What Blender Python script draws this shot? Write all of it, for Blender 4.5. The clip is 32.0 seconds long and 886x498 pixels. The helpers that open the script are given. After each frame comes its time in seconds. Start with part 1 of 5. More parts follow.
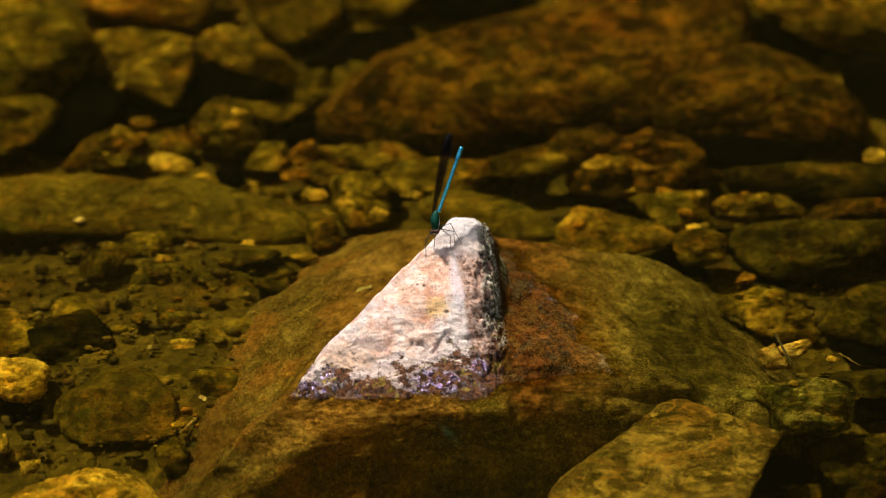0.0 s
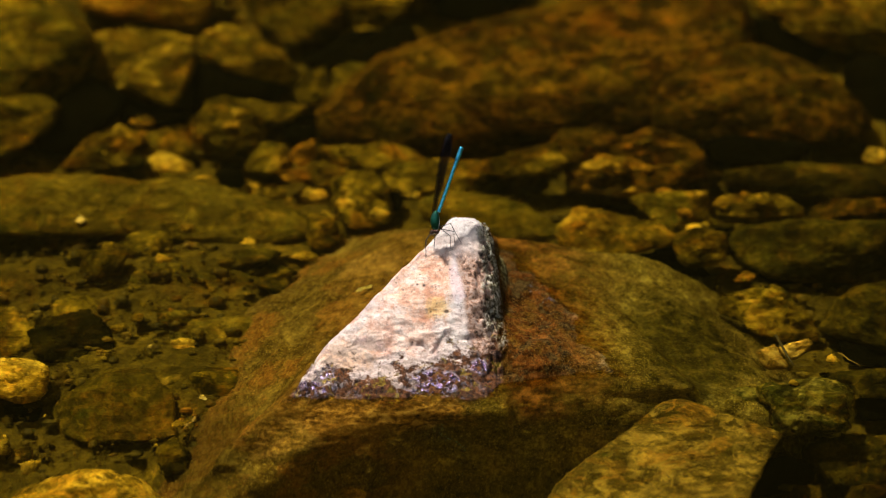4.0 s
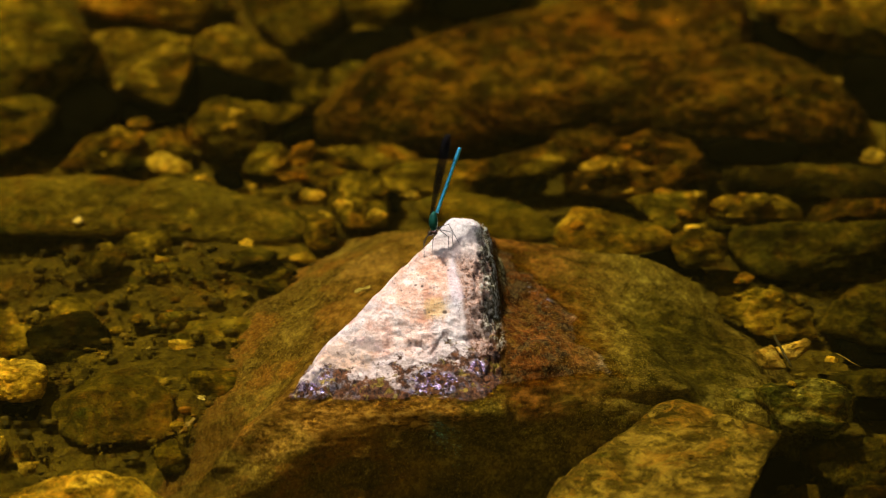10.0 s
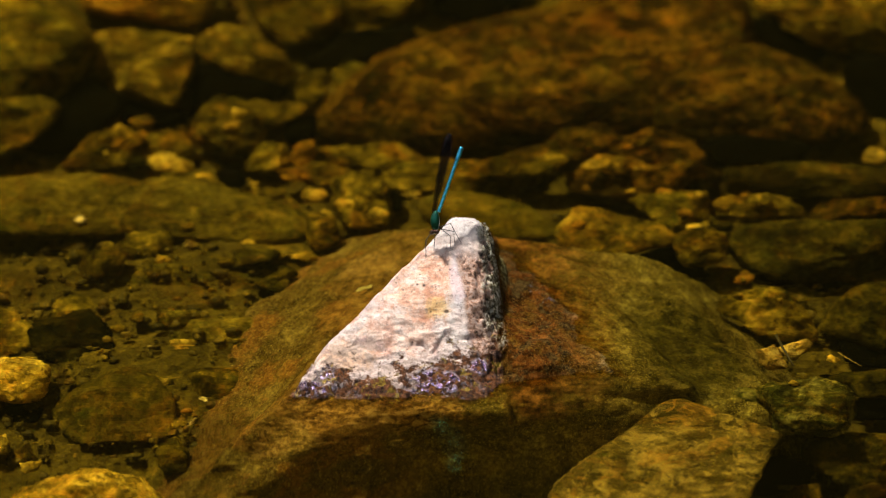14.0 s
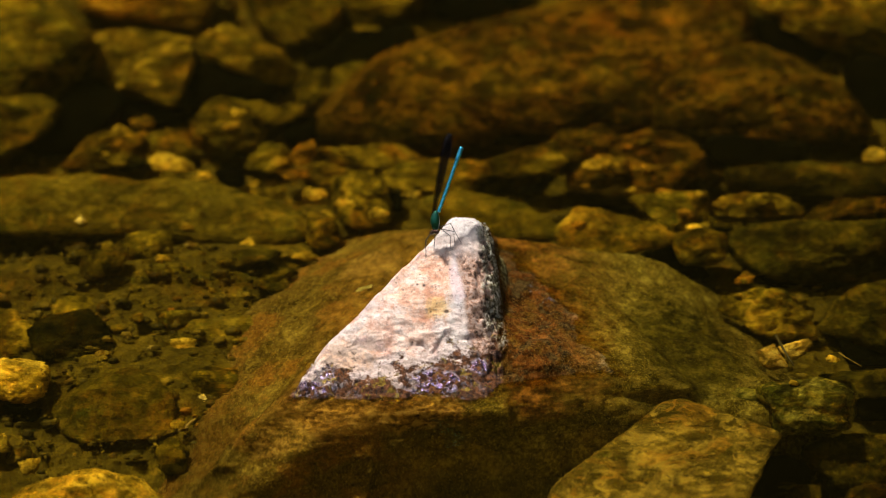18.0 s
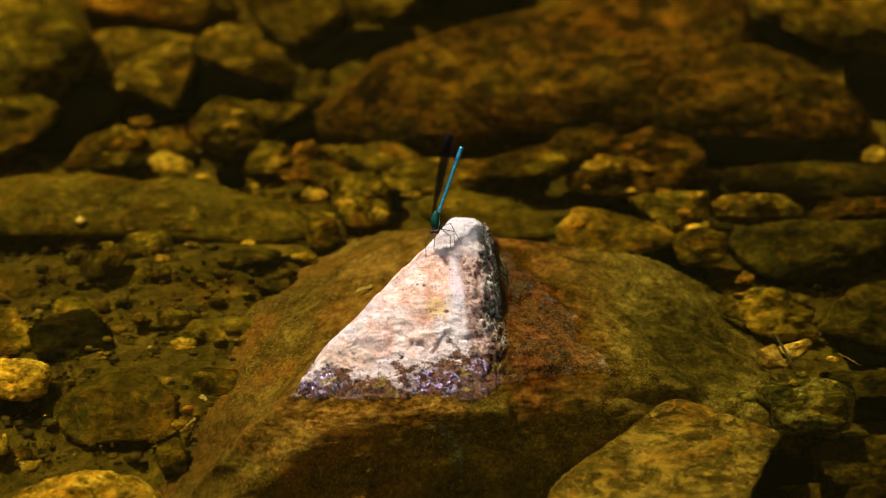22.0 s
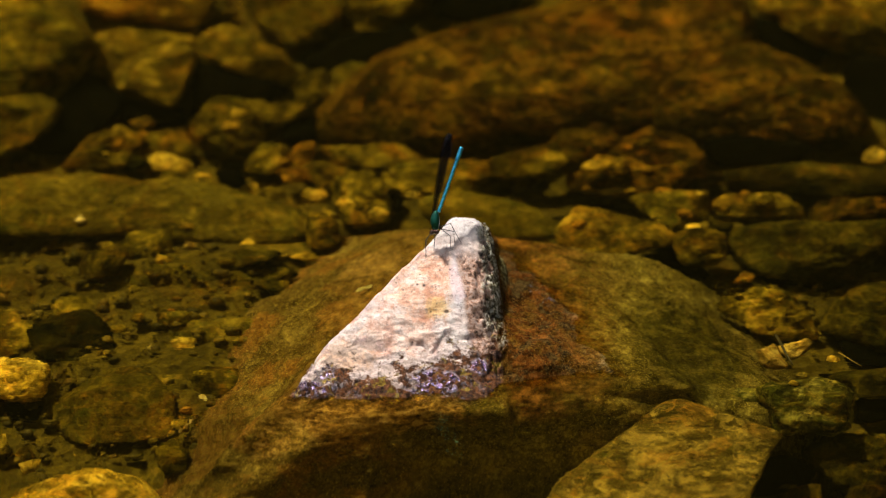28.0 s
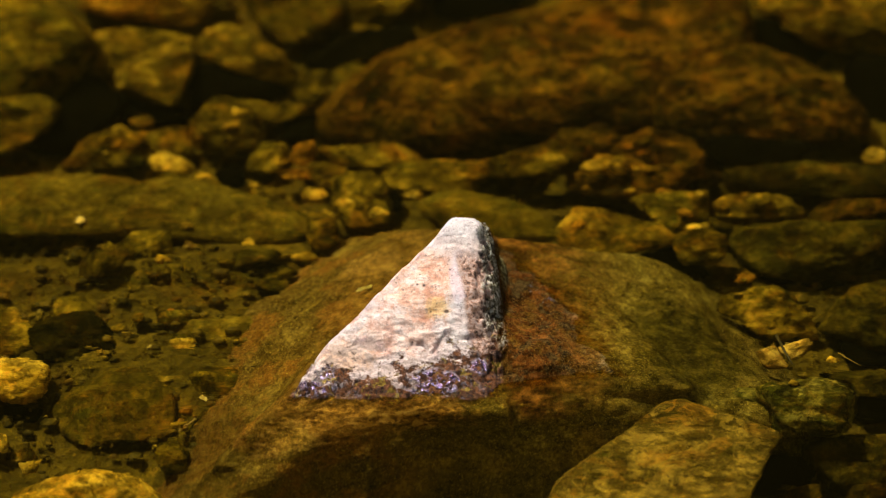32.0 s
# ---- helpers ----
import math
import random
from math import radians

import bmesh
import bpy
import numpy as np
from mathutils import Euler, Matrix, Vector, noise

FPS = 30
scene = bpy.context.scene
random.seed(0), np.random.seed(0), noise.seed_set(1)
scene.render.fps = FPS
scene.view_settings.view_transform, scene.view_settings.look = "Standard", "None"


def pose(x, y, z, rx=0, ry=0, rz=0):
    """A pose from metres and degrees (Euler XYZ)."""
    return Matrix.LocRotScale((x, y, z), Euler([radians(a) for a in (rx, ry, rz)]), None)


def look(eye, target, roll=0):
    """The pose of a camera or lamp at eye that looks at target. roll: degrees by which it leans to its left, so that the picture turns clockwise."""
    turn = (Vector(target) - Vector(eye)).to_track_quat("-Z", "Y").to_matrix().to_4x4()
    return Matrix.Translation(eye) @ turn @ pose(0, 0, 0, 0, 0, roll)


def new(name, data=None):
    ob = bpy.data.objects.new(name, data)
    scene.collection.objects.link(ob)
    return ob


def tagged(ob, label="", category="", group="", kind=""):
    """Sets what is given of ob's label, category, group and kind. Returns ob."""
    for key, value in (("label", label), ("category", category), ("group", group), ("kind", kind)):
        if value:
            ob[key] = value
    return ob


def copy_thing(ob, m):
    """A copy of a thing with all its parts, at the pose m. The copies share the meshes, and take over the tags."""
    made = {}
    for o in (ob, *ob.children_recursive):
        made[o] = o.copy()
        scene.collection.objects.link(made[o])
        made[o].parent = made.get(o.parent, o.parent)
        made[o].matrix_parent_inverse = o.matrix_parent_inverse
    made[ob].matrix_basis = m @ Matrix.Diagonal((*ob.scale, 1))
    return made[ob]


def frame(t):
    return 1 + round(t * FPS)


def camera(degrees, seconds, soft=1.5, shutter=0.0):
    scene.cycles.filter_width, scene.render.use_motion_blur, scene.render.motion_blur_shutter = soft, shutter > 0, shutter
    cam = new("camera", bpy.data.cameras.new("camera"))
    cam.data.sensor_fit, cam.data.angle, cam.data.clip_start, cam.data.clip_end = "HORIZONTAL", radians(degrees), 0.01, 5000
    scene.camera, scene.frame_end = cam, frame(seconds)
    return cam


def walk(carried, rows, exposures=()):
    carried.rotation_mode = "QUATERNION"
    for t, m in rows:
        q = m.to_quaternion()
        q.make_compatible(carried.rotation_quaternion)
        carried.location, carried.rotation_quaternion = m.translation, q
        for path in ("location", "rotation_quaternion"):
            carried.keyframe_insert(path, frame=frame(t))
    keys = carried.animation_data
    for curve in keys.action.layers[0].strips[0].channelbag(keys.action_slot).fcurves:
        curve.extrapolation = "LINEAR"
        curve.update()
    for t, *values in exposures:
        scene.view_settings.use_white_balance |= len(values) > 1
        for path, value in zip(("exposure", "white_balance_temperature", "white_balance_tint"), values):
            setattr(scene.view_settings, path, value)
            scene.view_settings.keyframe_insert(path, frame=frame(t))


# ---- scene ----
# The camera stands on the near bank with a long lens and trembles a little from 6 s to 13 s.
EYE = Vector((0.0, -2.3106, 1.2624))
AIM = Vector((0.0, 0.0, 0.0338))
cam = camera(7.88, 32.0, 1.2, 0.1)
cam.data.dof.use_dof = True
cam.data.dof.focus_distance = 2.595
cam.data.dof.aperture_fstop = 8.0


def aim(dx, dy):
    """The camera's pose with its aim moved by millimetres to the side and up the picture."""
    return look(EYE, AIM + Vector((dx, 0.47 * dy, 0.883 * dy)) * 0.001)


TREMBLE = [(0, 0, 0), (3, 0, 0), (5.5, 0, 0), (6, -0.2, 0), (6.5, 0.37, -0.35), (7, 0.71, -0.35), (7.5, 0.99, -1.33), (8, 0.78, -0.69),
           (8.5, 0.71, -0.76), (9, 1.43, 0.07), (9.5, 0.64, -0.28), (10, 0.71, 0.3), (10.5, 0.71, 0.64), (11, 1.5, -0.35), (11.5, 2.05, 0.37),
           (12, 1.5, 0), (12.5, 0.37, -0.35), (13, 0.05, 0), (13.5, 0, 0), (14.5, 0, 0), (20, 0, 0), (32, 0, 0)]
walk(cam, [(t, aim(dx, dy)) for t, dx, dy in TREMBLE], [(0, 0.59), (32, 0.59)])

# Sunlight from high on one side, and a narrow sky between wooded banks.
SUN = Vector((-0.28, 0.31, 0.90)).normalized()
world = bpy.data.worlds.new("sky")
scene.world = world
world.use_nodes = True
sky = world.node_tree.nodes.new("ShaderNodeTexSky")
sky.sky_type, sky.sun_disc = "NISHITA", False
sky.dust_density, sky.ozone_density = 4.0, 0.3
sky.sun_elevation = math.asin(SUN.z)
sky.sun_rotation = math.atan2(SUN.x, SUN.y)
world.node_tree.links.new(sky.outputs[0], world.node_tree.nodes["Background"].inputs[0])
world.node_tree.nodes["Background"].inputs[1].default_value = 0.15
sun = new("sun", bpy.data.lights.new("sun", "SUN"))
sun.data.energy, sun.data.angle, sun.data.color = 5.0, radians(0.5), (1.0, 0.95, 0.89)
sun.matrix_world = look(SUN * 5, (0, 0, 0))


# ---- materials ----
class Tree:
    """A node material under construction."""

    def __init__(self, name):
        self.mat = bpy.data.materials.new(name)
        self.mat.use_nodes = True
        self.nt = self.mat.node_tree
        self.bsdf = self.nt.nodes["Principled BSDF"]
        self.out = self.nt.nodes["Material Output"]

    def node(self, kind, inputs=(), operation="", feature="", bands_direction="", smooth=False):
        n = self.nt.nodes.new("ShaderNode" + kind)
        if operation:
            n.operation = operation
        if feature:
            n.feature = feature
        if bands_direction:
            n.bands_direction = bands_direction
        if smooth:
            n.interpolation_type = "SMOOTHSTEP"
        for k, v in dict(inputs).items():
            self.put(n.inputs[k], v)
        return n

    def put(self, socket, v):
        if isinstance(v, bpy.types.NodeSocket):
            self.nt.links.new(v, socket)
        elif isinstance(v, tuple) and len(v) == 3 and socket.type == "RGBA":
            socket.default_value = (*v, 1)
        else:
            socket.default_value = v

    def coord(self, where="Object"):
        return self.node("TexCoord").outputs[where]

    def noise(self, vec, scale, detail=6.0, rough=0.6, distort=0.0):
        return self.node("TexNoise", {"Vector": vec, "Scale": scale, "Detail": detail, "Roughness": rough, "Distortion": distort}).outputs["Fac"]

    def warp(self, vec, scale, amount):
        """Coordinates pushed about by a smooth noise."""
        c = self.node("TexNoise", {"Vector": vec, "Scale": scale, "Detail": 4.0}).outputs["Color"]
        c = self.node("VectorMath", {0: c, 1: (0.5, 0.5, 0.5)}, operation="SUBTRACT").outputs[0]
        c = self.node("VectorMath", {0: c, "Scale": amount}, operation="SCALE").outputs[0]
        return self.node("VectorMath", {0: vec, 1: c}, operation="ADD").outputs[0]

    def ramp(self, fac, stops):
        n = self.node("ValToRGB", {"Fac": fac})
        el = n.color_ramp.elements
        while len(el) < len(stops):
            el.new(0.5)
        for e, (p, c) in zip(el, stops):
            e.position, e.color = p, (*c, 1) if isinstance(c, tuple) else (c, c, c, 1)
        return n.outputs["Color"]

    def mix(self, fac, a, b, blend="MIX"):
        n = self.node("Mix")
        n.data_type, n.blend_type = "RGBA", blend
        self.put(n.inputs[0], fac)
        self.put(n.inputs[6], a)
        self.put(n.inputs[7], b)
        return n.outputs[2]

    def math(self, op, a, b=0.0, clamp=False):
        n = self.node("Math", operation=op)
        n.use_clamp = clamp
        self.put(n.inputs[0], a)
        self.put(n.inputs[1], b)
        return n.outputs[0]

    def span(self, v, a, b):
        """v brought from the range a to b to the range 0 to 1."""
        return self.node("MapRange", {0: v, 1: a, 2: b}, smooth=True).outputs[0]

    def bump(self, height, strength, distance, normal=None):
        n = self.node("Bump", {"Height": height, "Strength": strength, "Distance": distance})
        if normal:
            self.put(n.inputs["Normal"], normal)
        return n.outputs[0]

    def set(self, **inputs):
        for k, v in inputs.items():
            self.put(self.bsdf.inputs[k.replace("_", " ")], v)
        return self.mat


def shifted(t, spread=7.0):
    """Object coordinates moved by a random amount for each object."""
    r = t.node("ObjectInfo").outputs["Random"]
    v = t.node("CombineXYZ", {0: t.math("MULTIPLY", r, spread), 1: t.math("MULTIPLY", r, spread * 1.7), 2: t.math("MULTIPLY", r, spread * 0.6)})
    return t.node("VectorMath", {0: t.coord(), 1: v.outputs[0]}, operation="ADD").outputs[0], r


def silted(t, col, amount):
    """A skin of silt and algae that spreads over neighbouring stones alike, in patches of the stream bed's own."""
    w = t.node("NewGeometry").outputs["Position"]
    w = t.node("Mapping", {0: w, 1: (0.31, 0.13, 0.0), 3: (1.0, 0.75, 1.0)}).outputs[0]
    tint = t.ramp(t.math("ADD", t.math("MULTIPLY", t.noise(w, 34, 6, 0.62, 1.4), 0.5), t.math("MULTIPLY", t.noise(w, 110, 6, 0.68, 1.2), 0.5)),
                  [(0.41, (0.014, 0.0105, 0.0012)), (0.47, (0.032, 0.0245, 0.0025)), (0.52, (0.074, 0.054, 0.0055)), (0.57, (0.165, 0.116, 0.013)), (0.63, (0.32, 0.20, 0.03))])
    rusty = t.mix(1.0, tint, (1.0, 0.66, 0.5), "MULTIPLY")
    tint = t.mix(t.span(t.noise(w, 26, 4, 0.6, 1.0), 0.5, 0.6), tint, rusty)
    patch = t.span(t.noise(w, 17, 7, 0.68, 0.9), 0.38, 0.54)
    return t.mix(t.math("MULTIPLY", patch, amount), col, tint)


def stone_material(name, dark, mid, light, moss=(0.035, 0.045, 0.008), cover=0.5, vary=0.5, silt=0.75, blot=1.0):
    """Stone under water: two tones of rock, a film of algae in patches, silt and fine grain."""
    t = Tree(name)
    v, r = shifted(t)
    v = t.node("VectorMath", {0: v, 1: (1.0, 1.1, 1.1)}, operation="MULTIPLY").outputs[0]
    big, fine = t.noise(v, 22, 5, 0.6, 0.6), t.noise(v, 150, 7, 0.7)
    grain = t.noise(v, 620, 4, 0.7)
    col = t.ramp(t.math("ADD", t.math("MULTIPLY", big, 0.55), t.math("MULTIPLY", fine, 0.45)), [(0.39, dark), (0.5, mid), (0.63, light)])
    col = t.mix(t.math("MULTIPLY", t.span(t.noise(v, 85, 7, 0.72, 0.8), 0.52, 0.62), 0.85), col, light)
    warm = tuple(min(1.0, c * f) for c, f in zip(light, (0.9, 0.62, 0.4)))
    col = t.mix(t.math("MULTIPLY", t.span(t.noise(v, 48, 6, 0.65, 1.2), 0.52, 0.62), 0.55), col, warm)
    col = t.mix(t.math("MULTIPLY", t.span(t.noise(v, 60, 7, 0.7, 0.5), 0.47, 0.36), 0.75), col, dark)
    col = t.mix(t.math("MULTIPLY", t.span(t.noise(v, 27, 6, 0.66, 1.5), 0.50, 0.43), 0.6), col, dark)
    film = t.span(t.noise(v, 38, 8, 0.72, 0.4), 0.62 - 0.3 * cover, 0.75 - 0.2 * cover)
    col = t.mix(t.math("MULTIPLY", film, 0.75), col, moss)
    col = t.mix(t.math("MULTIPLY", t.span(grain, 0.5, 0.75), 0.35), col, light)
    pit = t.node("TexVoronoi", {"Vector": v, "Scale": 95.0}).outputs["Distance"]
    col = t.mix(t.span(pit, 0.16, 0.05), col, dark)
    col = t.mix(t.math("MULTIPLY", t.span(t.noise(v, 105, 6, 0.66, 1.6), 0.54, 0.64), 0.7), col, t.mix(t.span(big, 0.42, 0.56), warm, light))
    col = t.mix(t.math("MULTIPLY", t.span(t.noise(v, 72, 6, 0.66, 1.8), 0.45, 0.37), 0.8), col, dark)
    bright = t.math("ADD", t.math("MULTIPLY", r, vary), 1 - vary / 2)
    col = t.mix(1.0, col, t.node("CombineColor", {0: bright, 1: bright, 2: bright}).outputs[0], "MULTIPLY")
    col = silted(t, col, silt)
    blotch = t.math("MULTIPLY", t.span(t.noise(v, 44, 5, 0.62, 1.2), 0.38, 0.64), 1.35)
    blotch = t.math("ADD", blotch, t.math("MULTIPLY", t.span(t.noise(v, 120, 4, 0.6, 0.8), 0.42, 0.62), 0.5))
    blotch = t.math("ADD", t.math("MULTIPLY", blotch, blot), 0.48 + 0.85 * (1 - blot))
    col = t.mix(1.0, col, t.node("CombineColor", {0: blotch, 1: t.math("MULTIPLY", blotch, 1.0), 2: blotch}).outputs[0], "MULTIPLY")
    h = t.math("ADD", t.math("MULTIPLY", fine, 0.7), t.math("MULTIPLY", grain, 0.3))
    return t.set(Base_Color=col, Roughness=0.8, Specular_IOR_Level=0.03, Normal=t.bump(h, 1.0, 0.005))


M = {
    "olive": stone_material("olive_stone", (0.012, 0.0092, 0.001), (0.061, 0.044, 0.0038), (0.22, 0.158, 0.018), cover=0.5),
    "brown": stone_material("brown_stone", (0.009, 0.0056, 0.0006), (0.036, 0.0238, 0.0022), (0.15, 0.100, 0.012), cover=0.4),
    "umber": stone_material("umber_stone", (0.003, 0.0016, 0.0002), (0.011, 0.0057, 0.0005), (0.108, 0.055, 0.006), (0.010, 0.011, 0.0015), cover=0.45, silt=0.22),
    "ochre": stone_material("ochre_stone", (0.03, 0.020, 0.002), (0.12, 0.082, 0.009), (0.32, 0.225, 0.035), cover=0.3),
    "orange": stone_material("orange_stone", (0.03, 0.012, 0.001), (0.13, 0.060, 0.006), (0.34, 0.17, 0.02), cover=0.2),
    "yellow": stone_material("yellow_stone", (0.09, 0.055, 0.006), (0.33, 0.21, 0.022), (0.60, 0.43, 0.085), cover=0.2, silt=0.3),
    "gold": stone_material("golden_stone", (0.12, 0.075, 0.018), (0.36, 0.24, 0.06), (0.62, 0.47, 0.18), cover=0.0, silt=0.1, blot=0.7),
    # near-black stand-in for the deep shade in hollows, not a rock colour
    "dark": stone_material("dark_shade_stone", (0.0002, 0.0001, 0.0), (0.0005, 0.0003, 0.0), (0.0016, 0.001, 0.0001), (0.0004, 0.0004, 0.0), cover=0.6, silt=0.0),
    "slab": stone_material("silted_slab", (0.022, 0.017, 0.002), (0.056, 0.043, 0.0055), (0.145, 0.108, 0.018), cover=0.4, vary=0.15, silt=0.35, blot=0.5),
    "tan": stone_material("tan_block", (0.018, 0.013, 0.003), (0.066, 0.048, 0.012), (0.22, 0.160, 0.052), cover=0.15, vary=0.0, silt=0.1, blot=0.35),
    # stone colour with the shade over one boulder painted in
    "shaded_tone": stone_material("shaded_stone", (0.0012, 0.001, 0.0001), (0.004, 0.0035, 0.0005), (0.014, 0.012, 0.0018), (0.003, 0.0035, 0.0005), cover=0.5, silt=0.05),
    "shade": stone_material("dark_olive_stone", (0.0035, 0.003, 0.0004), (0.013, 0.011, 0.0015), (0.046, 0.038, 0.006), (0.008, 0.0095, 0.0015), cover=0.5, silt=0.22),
    "quartz": stone_material("pale_quartz", (0.40, 0.30, 0.14), (0.62, 0.50, 0.26), (0.80, 0.72, 0.50), cover=0.0, silt=0.2),
    "moss": stone_material("mossy_stone", (0.007, 0.0075, 0.0015), (0.025, 0.0235, 0.0045), (0.23, 0.21, 0.08), (0.03, 0.042, 0.004), cover=0.8, silt=0.3),
}


def bed_material():
    t = Tree("stream_bed_gravel")
    v = t.coord()
    cells = t.node("TexVoronoi", {"Vector": v, "Scale": 150.0, "Randomness": 1.0})
    a, b = t.noise(v, 9, 6), t.noise(v, 400, 5, 0.7)
    col = t.ramp(t.math("ADD", t.math("MULTIPLY", a, 0.5), t.math("MULTIPLY", b, 0.5)), [(0.3, (0.036, 0.026, 0.0035)), (0.5, (0.085, 0.062, 0.009)), (0.7, (0.16, 0.116, 0.019))])
    grey = t.node("RGBToBW", {0: cells.outputs["Color"]}).outputs[0]
    col = t.mix(0.5, col, t.ramp(grey, [(0.2, 0.2), (0.8, 0.8)]), "OVERLAY")
    col = silted(t, col, 0.5)
    return t.set(Base_Color=col, Roughness=0.8, Specular_IOR_Level=0.08, Normal=t.bump(t.math("ADD", cells.outputs["Distance"], b), 1.0, 0.004))


def gravel_material():
    t = Tree("gravel_pebbles")
    r = t.node("NewGeometry").outputs["Random Per Island"]
    v = t.coord()
    col = t.ramp(r, [(0.0, (0.017, 0.013, 0.002)), (0.5, (0.042, 0.031, 0.005)), (0.85, (0.075, 0.051, 0.008)), (0.985, (0.14, 0.095, 0.016)), (1.0, (0.45, 0.36, 0.15))])
    n = t.noise(v, 260, 5)
    col = t.mix(0.5, col, t.ramp(n, [(0.3, 0.15), (0.7, 0.8)]), "OVERLAY")
    col = silted(t, col, 0.75)
    return t.set(Base_Color=col, Roughness=0.6, Specular_IOR_Level=0.1, Normal=t.bump(n, 0.6, 0.002))


def rock_material():
    """The big rock: pale and dry on top, wet and dark at the waterline, algae and rust below it."""
    t = Tree("perch_rock")
    v = t.coord()
    xyz = t.node("SeparateXYZ", {0: v}).outputs
    n1, n2, n3 = t.noise(v, 34, 6, 0.6, 0.5), t.noise(v, 130, 8, 0.72), t.noise(v, 480, 6, 0.75)
    wobble = t.math("ADD", t.math("MULTIPLY", t.math("SUBTRACT", n2, 0.5), 1.6), t.math("MULTIPLY", t.math("SUBTRACT", n1, 0.5), 1.2))

    def spot(place, size, soft=0.35):
        """A ragged patch of that half size round a place."""
        d = t.node("VectorMath", {0: v, 1: place}, operation="SUBTRACT").outputs[0]
        d = t.node("VectorMath", {0: d, 1: tuple(1 / q for q in size)}, operation="MULTIPLY").outputs[0]
        far = t.node("VectorMath", {0: d}, operation="LENGTH").outputs["Value"]
        return t.span(t.math("ADD", far, wobble), 1 + soft, 1 - soft)

    def over(mask, amount, a, b):
        return t.mix(t.math("MULTIPLY", mask, amount), a, b)

    # dry top: cream crust, a salmon patch, a whitish band, a speckled facet, seams and pits
    dry = t.ramp(t.math("ADD", t.math("MULTIPLY", n1, 0.4), t.math("MULTIPLY", n2, 0.6)), [(0.38, (0.49, 0.355, 0.265)), (0.48, (0.66, 0.515, 0.41)), (0.56, (0.73, 0.62, 0.51)), (0.66, (0.77, 0.71, 0.63))])
    salmon = t.ramp(n2, [(0.40, (0.63, 0.30, 0.17)), (0.52, (0.75, 0.47, 0.31)), (0.64, (0.80, 0.62, 0.48))])
    dry = over(spot((-0.0090, -0.0170, 0.0260), (0.0160, 0.0170, 0.0135)), 1.0, dry, salmon)
    dry = over(spot((-0.0200, -0.0340, 0.0140), (0.0190, 0.0120, 0.0070)), 0.65, dry, salmon)
    dry = over(spot((-0.0015, -0.0250, 0.0202), (0.0050, 0.0050, 0.0035)), 0.75, dry, (0.78, 0.48, 0.16))
    dry = over(spot((-0.0400, -0.0440, 0.0080), (0.0100, 0.0080, 0.0050)), 0.6, dry, (0.66, 0.36, 0.16))
    dry = over(spot((0.0062, -0.0150, 0.0270), (0.0032, 0.0150, 0.0105)), 0.5, dry, (0.74, 0.68, 0.69))
    streak = t.node("TexNoise", {"Vector": t.node("Mapping", {0: v, 3: (200.0, 200.0, 440.0)}).outputs[0], "Scale": 1.0, "Detail": 9.0, "Roughness": 0.75, "Distortion": 0.6}).outputs["Fac"]
    seam = t.math("MULTIPLY", t.span(streak, 0.53, 0.58), t.span(xyz[2], 0.024, 0.011))
    dry = over(seam, 0.5, dry, (0.24, 0.165, 0.15))
    dry = over(spot((-0.0305, -0.0380, 0.0117), (0.0060, 0.0050, 0.0022)), 0.4, dry, (0.17, 0.11, 0.11))
    dry = over(spot((0.0014, -0.0264, 0.0193), (0.0011, 0.0012, 0.0008)), 0.9, dry, (0.06, 0.03, 0.02))
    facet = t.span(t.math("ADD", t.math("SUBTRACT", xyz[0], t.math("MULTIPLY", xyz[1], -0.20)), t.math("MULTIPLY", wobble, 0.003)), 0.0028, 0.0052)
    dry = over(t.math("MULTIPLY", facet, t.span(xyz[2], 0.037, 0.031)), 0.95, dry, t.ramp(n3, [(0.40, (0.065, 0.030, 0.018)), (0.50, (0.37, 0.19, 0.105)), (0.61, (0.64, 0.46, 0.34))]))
    pit = t.node("TexVoronoi", {"Vector": v, "Scale": 330.0}).outputs["Distance"]
    dry = over(t.span(t.math("ADD", pit, n1), 0.62, 0.5), 0.85, dry, (0.08, 0.055, 0.045))
    dry = over(t.span(n3, 0.55, 0.63), 0.65, dry, (0.25, 0.18, 0.14))
    dry = over(spot((0.0080, 0.0080, 0.0430), (0.0150, 0.0150, 0.0060)), 0.6, dry, t.ramp(n3, [(0.40, (0.30, 0.25, 0.21)), (0.48, (0.57, 0.51, 0.44)), (0.62, (0.68, 0.62, 0.54))]))
    dry = t.mix(1.0, dry, (0.97, 1.0, 1.09), "MULTIPLY")
    # submerged flanks: brown on one side, olive tan with a fine grain on the other
    n4, n5 = t.noise(v, 1100, 4, 0.7), t.noise(v, 14, 4, 0.55)
    vv = t.node("Mapping", {0: v, 3: (1.0, 0.7, 0.9)}).outputs[0]
    w1, w2, w3 = t.noise(vv, 42, 6, 0.62, 0.6), t.noise(vv, 150, 7, 0.72), t.noise(vv, 560, 5, 0.75)
    mottle = t.math("ADD", t.math("MULTIPLY", w2, 0.43), t.math("ADD", t.math("MULTIPLY", w3, 0.30), t.math("MULTIPLY", w1, 0.27)))
    tawny = t.ramp(mottle, [(0.40, (0.036, 0.021, 0.005)), (0.49, (0.088, 0.056, 0.015)), (0.56, (0.140, 0.094, 0.030)), (0.64, (0.26, 0.19, 0.08))])
    olive = t.ramp(mottle, [(0.40, (0.020, 0.015, 0.003)), (0.48, (0.076, 0.058, 0.013)), (0.54, (0.135, 0.107, 0.030)), (0.63, (0.36, 0.31, 0.13))])
    wet = t.mix(t.span(t.math("ADD", xyz[0], t.math("MULTIPLY", wobble, 0.012)), -0.020, 0.030), tawny, olive)
